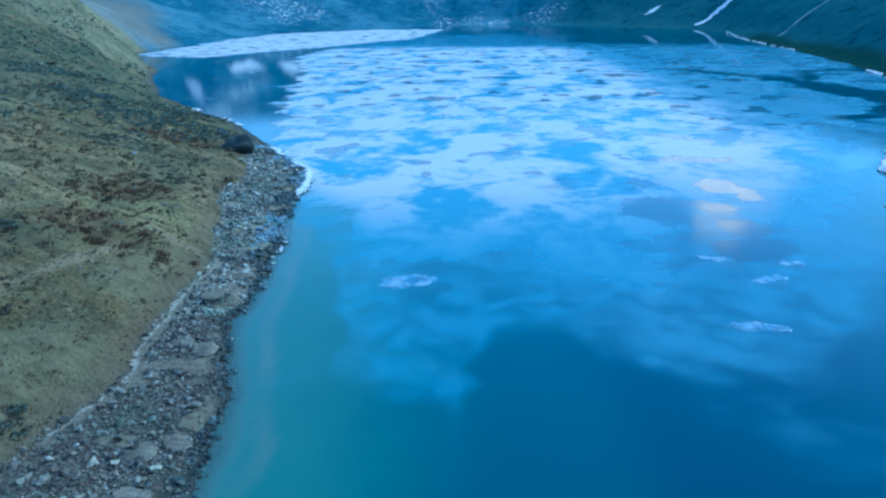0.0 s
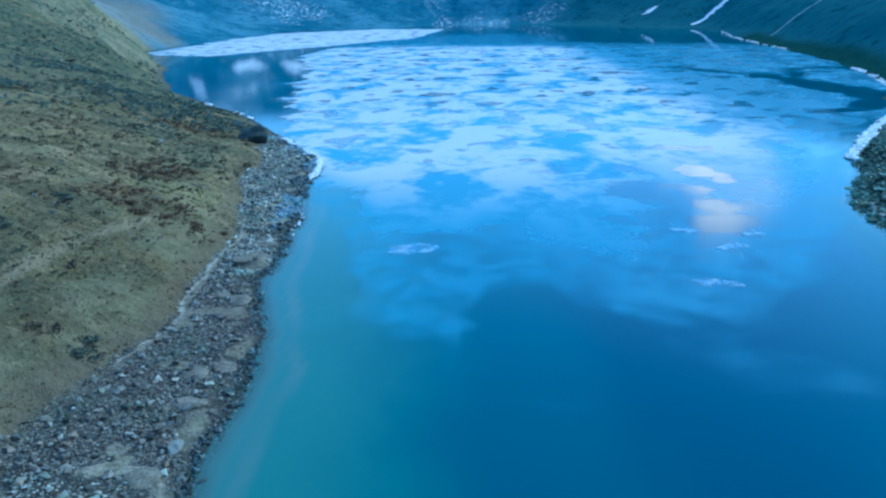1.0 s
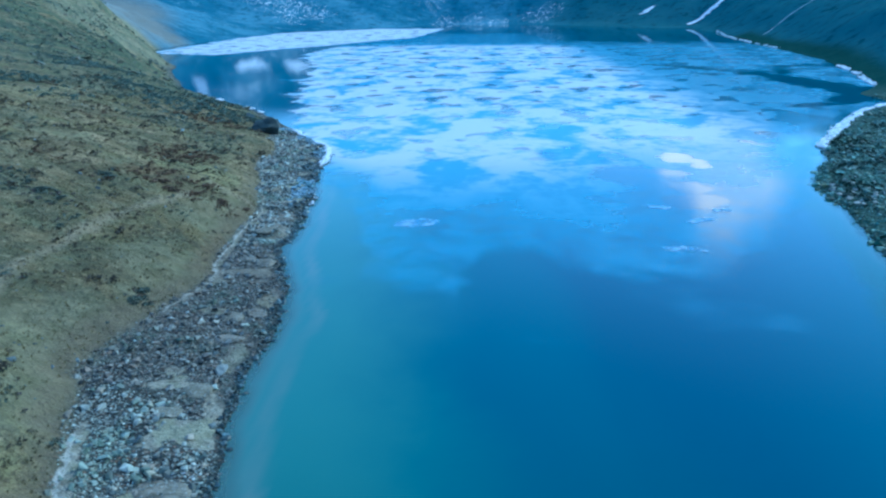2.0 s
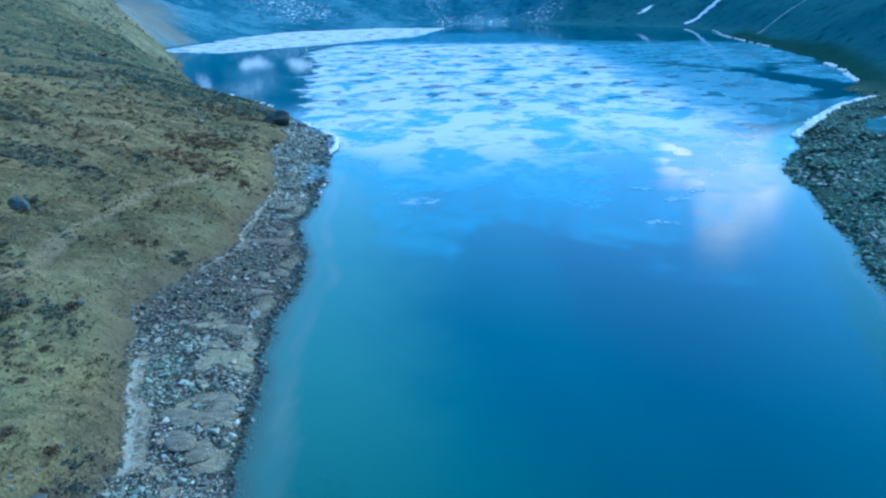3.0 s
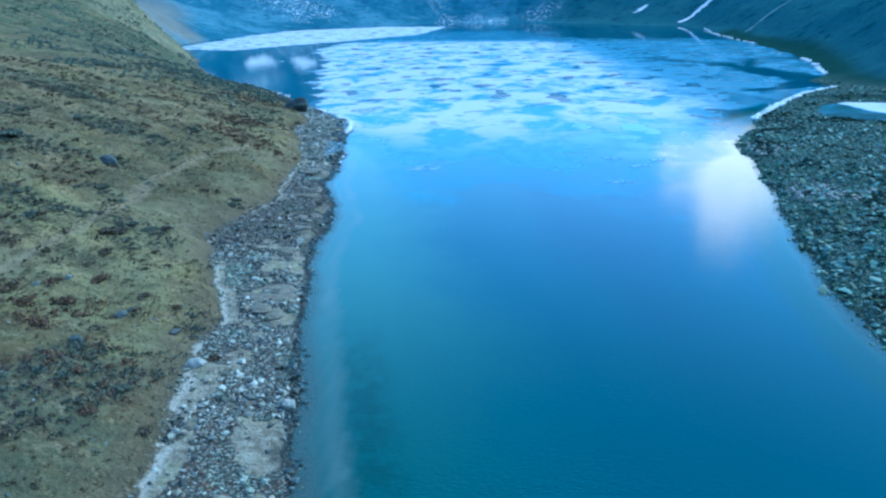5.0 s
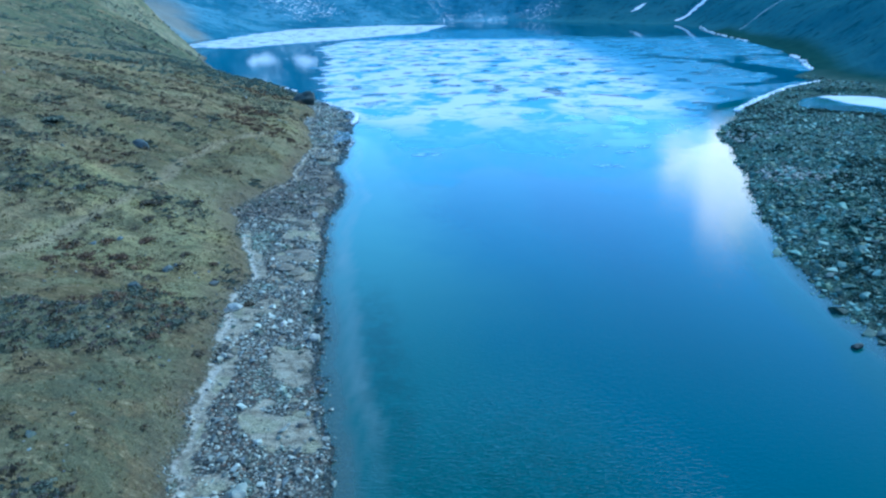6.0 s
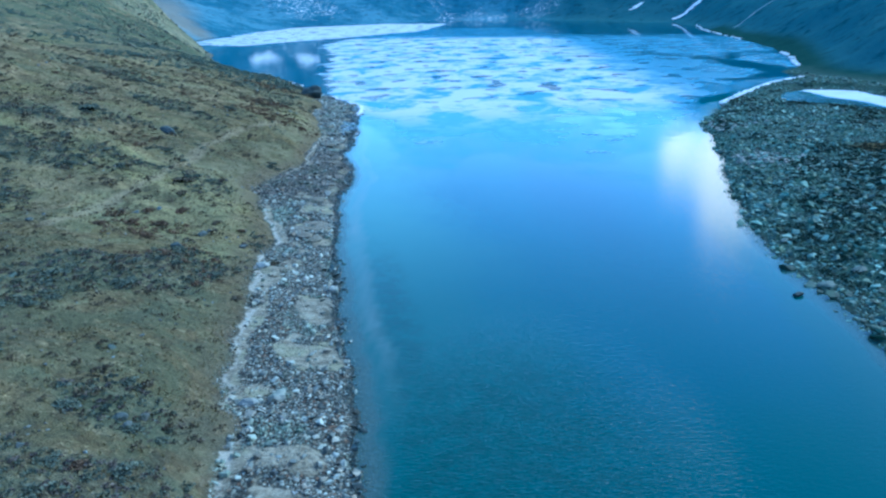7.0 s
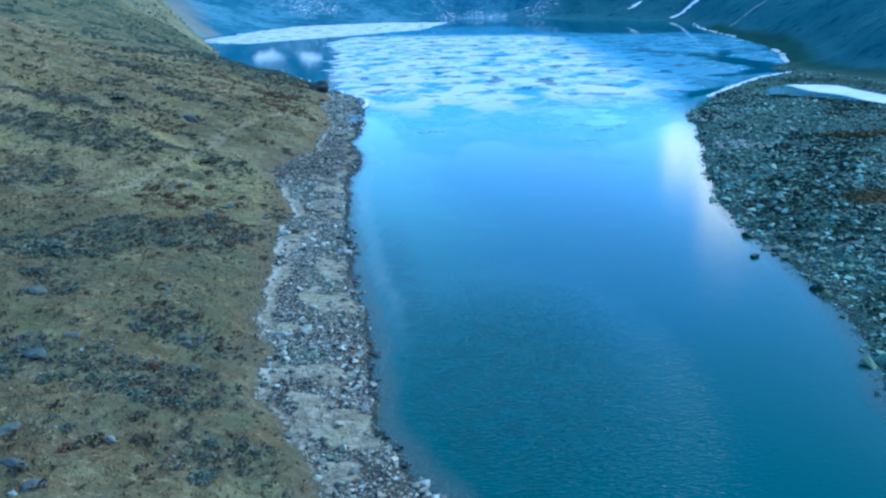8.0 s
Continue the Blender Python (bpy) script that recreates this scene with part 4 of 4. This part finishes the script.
boulder(-1.2, -42.2, 0.8, 0.7, 0.6, M_PALE, 24, 5, "pale boulder at the waterline")
boulder(28.4, -8.4, 0.9, 0.6, 0.5, M_DARK, 25, 20, "dark wet boulder standing in shallow water")
boulder(31.5, -6.5, 1.9, 1.1, 0.5, M_POINT, 26, 10, "flat grey boulder at the edge of the point")
boulder(35.5, -4.0, 1.6, 1.1, 0.5, M_POINT, 27, 60, "flat grey boulder on the stony point")
boulder(33.0, 5.0, 1.6, 0.9, 0.5, M_POINT, 28, 30, "flat grey boulder on the stony point")


def shore_mound(x, y, sx, sy, sz, seed, turn):
    """A low swell of silt-bound gravel, smooth above and ragged at its foot."""
    bm = bmesh.new()
    bmesh.ops.create_icosphere(bm, subdivisions=4, radius=1.0)
    for v in bm.verts:
        c = v.co.copy()
        off = Vector((seed * 3.1, 0, 0))
        k = 1 + 0.28 * noise.noise(c * 1.1 + off) + 0.12 * noise.noise(c * 3.2 + off) + 0.05 * noise.noise(c * 9.0 + off)
        v.co = (c.x * sx * k, c.y * sy * k, c.z * sz * k)
    for f in bm.faces:
        f.smooth = True
    ob = part("shore_mound", bm, M_MOUND, None)
    z = terrain(np.array([float(x)]), np.array([float(y)]))[0][0]
    ob.matrix_basis = pose(x, y, z - 0.05 * sz, 0, 0, turn)
    return tagged(ob, "low rounded mound of brown silt and gravel on the shore", "mound", "mounds along the west shore")


for k, (px, py, z) in enumerate(spots(20, -22, -4, 6, 66, lambda x, y, z, d, gravel, east, p: (gravel > 0.7) & (d > 1.3) & (d < 4.5))):
    shore_mound(px, py, rng.uniform(0.9, 1.4), rng.uniform(0.7, 1.1), rng.uniform(0.15, 0.26), 500 + k, rng.normal(0, 25))


# dwarf shrubs: leaves on a low dome over a few woody stems
def leaf_dome(n, seed, size=0.16):
    r = np.random.default_rng(seed)
    a, u = r.uniform(0, 2 * np.pi, n), r.uniform(0, 1, n)
    rad = np.sqrt(u) * (0.75 + 0.35 * np.sin(a * 3 + seed) * r.uniform(0.4, 1, n))
    c = np.stack([rad * np.cos(a), rad * np.sin(a), 0.55 * np.sqrt(np.maximum(1 - rad ** 2, 0)) * r.uniform(0.5, 1.1, n)], -1)
    e1 = r.normal(size=(n, 3))
    e1 /= np.linalg.norm(e1, axis=1)[:, None]
    e2 = np.cross(e1, r.normal(size=(n, 3)))
    e2 /= np.linalg.norm(e2, axis=1)[:, None]
    s = size * r.uniform(0.6, 1.3, (n, 1))
    co = np.stack([c - e1 * s, c + e2 * s * 0.5, c + e1 * s, c - e2 * s * 0.5], 1).reshape(-1, 3)
    quads = np.arange(n * 4).reshape(n, 4)
    return co, quads


def shrub_master(seed, mat, label):
    root = new("dwarf_shrub")
    co, quads = leaf_dome(320, seed, 0.12)
    leaves = mesh_from("foliage", co, quads, {}, mat)
    leaves.parent = root
    for k in range(3):
        bm = bmesh.new()
        bmesh.ops.create_cone(bm, cap_ends=True, segments=6, radius1=0.05, radius2=0.02, depth=0.5)
        stem = part("stem", bm, M_STEM, root)
        stem.matrix_basis = pose(0.12 * math.cos(k * 2.1 + seed), 0.12 * math.sin(k * 2.1 + seed), 0.2, 25 * math.sin(k * 2.1), 25 * math.cos(k * 2.1), 0)
    return tagged(root, label, "shrub", "dwarf shrubs on the slope")


def place_shrubs(master, n, want, x0, x1, y0, y1):
    places = spots(n, x0, x1, y0, y1, lambda x, y, z, d, gravel, east, p: (gravel < 0.15) & (d > 1) & (east < 0.5) & (want(x, y) > 0.35))
    for k, (px, py, z) in enumerate(places):
        s = rng.uniform(0.4, 0.9)
        m = pose(px, py, z - 0.03, 0, 0, rng.uniform(0, 360))
        ob = copy_thing(master, m) if k else master
        ob.matrix_basis = m
        ob.scale = (s * rng.uniform(1, 1.5), s, s * rng.uniform(0.5, 0.8))


for k in range(3):
    place_shrubs(shrub_master(31 + k, M_HEATH, "low dark green dwarf shrub in dry turf"), 32, heath, -52, -13, -46, 60)
place_shrubs(shrub_master(41, M_RUST, "low red-brown heath shrub in dry turf"), 24, rust, -45, -20, -30, 85)

M_TUSSOCK = leaf_material("dark_tussock_leaf", (0.095, 0.08, 0.052), (0.21, 0.175, 0.11))


def tussock(seed, n=7):
    r = np.random.default_rng(seed)
    co, tri = [], []
    for k in range(n):
        a, lean, h = r.uniform(0, 6.28), r.uniform(0.3, 1.0), r.uniform(0.5, 1.0)
        b = np.array([0.12 * math.cos(a + 2), 0.12 * math.sin(a + 2), 0])
        side = np.array([-math.sin(a), math.cos(a), 0]) * 0.09
        tip = b + np.array([lean * math.cos(a), lean * math.sin(a), h]) * 0.8
        co += [b - side, b + side, tip]
        tri.append([3 * k, 3 * k + 1, 3 * k + 2])
    return np.array(co), np.array(tri)


def clump_master(seed, mat, label):
    """A dense tussock: a dome of short leaves with longer blades leaning out of it."""
    root = new("grass_tussock")
    co, quads = leaf_dome(260, seed, 0.15)
    mesh_from("foliage", co, quads, {}, mat).parent = root
    co, tri = tussock(seed + 7, 46)
    co = co * np.array([1.5, 1.5, 0.7])
    mesh_from("blades", co, tri, {}, mat).parent = root
    return tagged(root, label, "tussock", "single tussocks on the slope")


def place_clumps(master, places):
    for k, (px, py, s) in enumerate(places):
        z = terrain(np.array([px]), np.array([py]))[0][0]
        m = pose(px, py, z - 0.04, 0, 0, 67 * k)
        ob = copy_thing(master, m) if k else master
        ob.matrix_basis = m
        ob.scale = (s * 1.25, s, s * 0.62)


place_clumps(clump_master(71, M_TUSSOCK, "dark brown tussock standing out of the short turf"),
             ((-30.7, 16.6, 1.1), (-29.9, 17.4, 0.7), (-27.5, 21.2, 0.75), (-29.0, 11.9, 0.8), (-23.4, 5.6, 0.6), (-17.0, -11.1, 0.55), (-15.3, -42.3, 0.5), (-16.4, -0.6, 0.7), (-26.0, 14.5, 0.5), (-25.2, 10.4, 0.45), (-24.2, 12.8, 0.4)))
place_clumps(clump_master(72, M_RUST, "red-brown tussock standing out of the short turf"),
             ((-20.9, 5.1, 0.55), (-27.3, 7.0, 0.9), (-27.9, 2.9, 0.8), (-16.8, -36.7, 0.55), (-17.1, -46.0, 0.5), (-60.3, 49.9, 0.9), (-29.8, 5.2, 0.6)))
place_clumps(clump_master(73, M_HEATH, "grey-green tussock standing out of the short turf"),
             ((-30.6, -21.1, 1.5), (-31.6, -20.2, 1.1), (-29.6, -21.9, 0.9), (-10.8, -46.6, 0.8), (-48.0, 33.8, 1.6), (-11.6, -43.3, 0.6), (-22.4, -8.8, 0.7)))

M_BROWN = leaf_material("brown_turf_leaf", (0.05, 0.045, 0.024), (0.15, 0.115, 0.055))
DOMES = []
for k in range(5):
    co, quads = leaf_dome(26, 60 + k, 0.25)
    DOMES.append((co, np.concatenate([quads[:, :3], quads[:, [0, 2, 3]]])))


def heath_stuff(name, n, want, mat, label, lo, hi, area=(-150, -6, -62, 300)):
    x, y = field(n, *area)
    z, d, gravel, east, q, p = drop(x, y)
    keep = (gravel < 0.2) & (d > 1) & (east < 0.5) & (want(x, y) > rng.uniform(0.15, 0.9, n))
    ob = scatter(name, DOMES, np.stack([x, y, z], -1)[keep], rng.uniform(lo, hi, keep.sum()), mat, 0.15, 0.32)
    tagged(ob, label, "heath", kind="stuff")


heath_stuff("heath_cover", 40000, heath, M_HEATH, "low dark green heath in patches on the hillside", 0.2, 0.55)
M_FAR_HEATH = leaf_material("pale_heath_leaf", (0.12, 0.175, 0.14), (0.28, 0.33, 0.25))
heath_stuff("headland_heath", 24000, lambda x, y: smooth(y + 0.3 * x, 50, 110) * smooth(fbm(x, y, 11, 4, 203), -0.15, 0.5) * (1 - 0.7 * smooth(y, 170, 230)), M_FAR_HEATH, "dark green heath in clumps on the far headland", 0.4, 1.0, (-190, -26, 85, 330))
heath_stuff("near_heath_cover", 11000, heath, M_HEATH, "low grey-green heath in patches by the shore", 0.14, 0.42, (-60, -8, -52, 62))
M_LING = leaf_material("purple_heather_leaf", (0.09, 0.075, 0.066), (0.29, 0.245, 0.215))
heath_stuff("heather_cover", 12000, heath, M_LING, "faded purple-brown heather among the green heath", 0.12, 0.36, (-60, -8, -52, 62))
heath_stuff("rust_heath_cover", 7000, rust, M_RUST, "low red-brown heath in patches on the hillside", 0.25, 0.6, (-58, -18, -10, 128))


# crags and loose rocks on the steep headland
x, y = field(9000, -190, -34, 118, 345)
z, d, gravel, east, q, p = drop(x, y)
keep = (d > 0.3) & (east < 0.5) & (gravel < 0.5) & (smooth(fbm(x, y, 18, 4, 223), 0.0, 0.45) + 0.5 * smooth(-d, -9, -2) > rng.uniform(0.15, 1, len(x)))
M_CRAG = stone_material("headland_crag", (0.05, 0.06, 0.045), (0.18, 0.18, 0.125), (0.17, 0.14, 0.09))
crags = scatter("headland_rocks", ROUGH, np.stack([x, y, z], -1)[keep], np.clip(0.45 * rng.pareto(2.6, keep.sum()) + 0.5, 0.5, 2.4), M_CRAG, 0.3, 0.32)
tagged(crags, "weathered brown-green rocks on the steep grassy headland", "rocks", kind="stuff")


# dark tussocks dotted over the whole slope
x, y = field(26000, -75, -6, -52, 150)
z, d, gravel, east, q, p = drop(x, y)
keep = (gravel < 0.2) & (d > 1) & (east < 0.5) & (fbm(x, y, 6, 3, 181) + 0.5 - 0.6 * smooth_face(x, y) > rng.uniform(0, 1, len(x)))
tussocks = scatter("dark_tussocks", DOMES, np.stack([x, y, z], -1)[keep], np.clip(0.13 * rng.pareto(2.2, keep.sum()) + 0.13, 0.13, 0.8), M_TUSSOCK, 0.15, 0.32)
tagged(tussocks, "small dark brown tussocks dotted over the dry turf", "tussock", kind="stuff")


x, y = field(9000, 38, 78, -16, 54)
z, d, gravel, east, q, p = drop(x, y)
keep = (rust(x, y) > rng.uniform(0.3, 1, len(x))) & (d > 1)
point_turf = scatter("point_turf", DOMES, np.stack([x, y, z], -1)[keep], rng.uniform(0.12, 0.4, keep.sum()), M_BROWN, 0.15, 0.32)
tagged(point_turf, "brown turf patches between the stones of the point", "turf", kind="stuff")


M_POINT_LEAF = leaf_material("dark_point_leaf", (0.012, 0.035, 0.026), (0.05, 0.09, 0.06))
x, y = field(26000, 28, 100, -34, 128)
z, d, gravel, east, q, p = drop(x, y)
keep = (east > 0.5) & (d > 1.5) & (p > 1) & (q < -1) & (x < 14 + 0.64 * (y + 75) + 22 * smooth(fbm(x, y, 9, 4, 233), -0.2, 0.5)) & (smooth(fbm(x, y, 7, 4, 221), -0.05, 0.4) > rng.uniform(0.1, 1, len(x)))
point_heath = scatter("point_heath", DOMES, np.stack([x, y, z], -1)[keep], rng.uniform(0.2, 0.55, keep.sum()), M_POINT_LEAF, 0.15, 0.25)
tagged(point_heath, "dark green low plants between stones of the point", "heath", kind="stuff")


TUSSOCKS = [tussock(80 + k) for k in range(8)]
x, y = field(70000, -62, 2, -62, 130)
z, d, gravel, east, q, p = drop(x, y)
keep = (gravel < 0.35) & (d > 1) & (east < 0.5) & (rng.uniform(0, 1, len(x)) < 0.5 + 0.8 * fbm(x, y, 4, 3, 141))
grass = scatter("grass", TUSSOCKS, np.stack([x, y, z], -1)[keep], rng.uniform(0.12, 0.34, keep.sum()), M_GRASS, 0.1, 0.3)
tagged(grass, "short dry straw-coloured grass on the hillside", "grass", kind="stuff")


# ice pushed up along the shore
def shore_ice(name, line, width, n, label, gap=0.0, size=(0.35, 0.9)):
    line = np.array(line, float)
    seg = np.hypot(*np.diff(line, axis=0).T)
    s = rng.uniform(0, seg.sum(), n)
    cum = np.concatenate([[0], np.cumsum(seg)])
    x = np.interp(s, cum, line[:, 0])
    y = np.interp(s, cum, line[:, 1])
    keep = vnoise(s / 4.0, s * 0, 151) > gap
    x, y = x[keep] + rng.normal(0, width / 2, keep.sum()), y[keep] + rng.normal(0, width / 2, keep.sum())
    # settle on the waterline
    for _ in range(4):
        d0 = lake_distance(x, y)
        gx = (lake_distance(x + 0.2, y) - d0) / 0.2
        gy = (lake_distance(x, y + 0.2) - d0) / 0.2
        k = np.clip(d0, -3, 3) * 0.6 / np.maximum(gx * gx + gy * gy, 0.3)
        x, y = x - gx * k, y - gy * k
    x, y = x + rng.normal(0, width * 0.35, len(x)), y + rng.normal(0, width * 0.35, len(x))
    z = np.maximum(terrain(x, y)[0], 0) + 0.12
    ob = scatter(name, FLAT + ROUND, np.stack([x, y, z], -1), rng.uniform(*size, len(x)), M_SNOW, 0.2, 0.22)
    tagged(ob, label, "ice", kind="stuff")


shore_ice("shore_ice", [(59, 100), (72, 120), (84, 136), (96, 148)], 1.0, 1500, "white rim of ice along the outer edge of the point", 0.0, (0.35, 1.0))
shore_ice("shore_ice", [(109, 181), (121, 217), (127, 235)], 0.9, 700, "white rim of ice along the far east shore", 0.15, (0.3, 0.7))
shore_ice("shore_ice", [(-19.8, 92), (-20.2, 99), (-21.8, 108), (-27, 119), (-32, 128)], 0.6, 800, "broken white ice along the stony spit", 0.2, (0.25, 0.65))
shore_ice("shore_ice", [(-17.8, 70), (-18.2, 76)], 0.5, 10, "few white ice lumps at the waterline", 0.0, (0.25, 0.5))
shore_ice("shore_ice", [(-42, 148), (-52, 164), (-66, 184)], 1.0, 260, "broken white ice along the bay", 0.5, (0.3, 0.9))
shore_ice("shore_ice", [(141, 320), (153, 400), (166, 470)], 0.8, 700, "thin pale ice rim along the far shore", 0.2, (0.25, 0.7))


# loose plates of thin ice off the edge of the sheet
def ice_floe(x, y, sx, sy, turn, seed):
    r = np.random.default_rng(seed)
    n = 40
    bm = bmesh.new()
    rings = []
    for level, k in ((0.006, 1.0), (0.05, 0.94)):
        ring = []
        for i in range(n):
            a = 2 * math.pi * i / n
            c = Vector((math.cos(a) * 1.4, math.sin(a) * 1.4, seed * 1.7))
            rad = k * (1 + 0.38 * noise.noise(c) + 0.16 * noise.noise(c * 3.1))
            ring.append(bm.verts.new((sx * rad * math.cos(a), sy * rad * math.sin(a), level + 0.01 * r.uniform())))
        rings.append(ring)
    for i in range(n):
        j = (i + 1) % n
        bm.faces.new((rings[0][i], rings[0][j], rings[1][j], rings[1][i]))
    bm.faces.new(rings[1])
    bm.faces.new(rings[0][::-1])
    ob = part("ice_floe", bm, M_FLOE, None)
    ob.matrix_basis = pose(x, y, 0.008, 0, 0, turn)
    return tagged(ob, "thin pale blue plate of ice drifting off the sheet", "ice floe", "loose ice plates")


def floe_material():
    m, g = material("floe_ice")
    p = g.pos()
    col = g.mix(g.step(g.noise(p, 0.9, 5, 0.65, 0.5), 0.4, 0.6), (0.20, 0.42, 0.64), (0.42, 0.58, 0.72))
    g.finish(g.principled(col, 0.35, 0.4, g.bump(g.noise(p, 2.5, 4, 0.6), 0.3, 0.05), g.step(g.noise(p, 0.7, 4, 0.6), 0.35, 0.65, 0.08, 0.6)))
    return m


M_FLOE = floe_material()
for k, (px, py, sx, sy, turn) in enumerate(((22.4, 51.0, 2.4, 0.9, -12), (-4.6, 61.5, 2.4, 1.6, 8), (27.4, 60.6, 1.9, 0.6, 20), (24.5, 66.0, 1.6, 0.7, -25), (31.0, 64.5, 1.3, 0.8, 5))):
    ice_floe(px, py, sx, sy, turn, 900 + k)

# the same stony ground goes on, more thinly, along the point's southern side
x, y = field(26000, 18, 104, -125, 0)
z, d, gravel, east, q, p = drop(x, y)
reach = 14 + 0.64 * (y + 75) + 22 * smooth(fbm(x, y, 9, 4, 233), -0.2, 0.5)
keep = (east > 0.5) & (d > -0.6) & (p > -0.3) & (q < 0) & ((y < -40) | (x > reach)) & (x > 14 + 0.64 * (y + 75))
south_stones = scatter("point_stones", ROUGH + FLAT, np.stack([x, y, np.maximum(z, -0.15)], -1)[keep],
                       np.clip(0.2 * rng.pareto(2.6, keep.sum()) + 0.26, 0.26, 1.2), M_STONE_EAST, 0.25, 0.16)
tagged(south_stones, "dark lichened stones scattered over low gravel ground", "stones", kind="stuff")
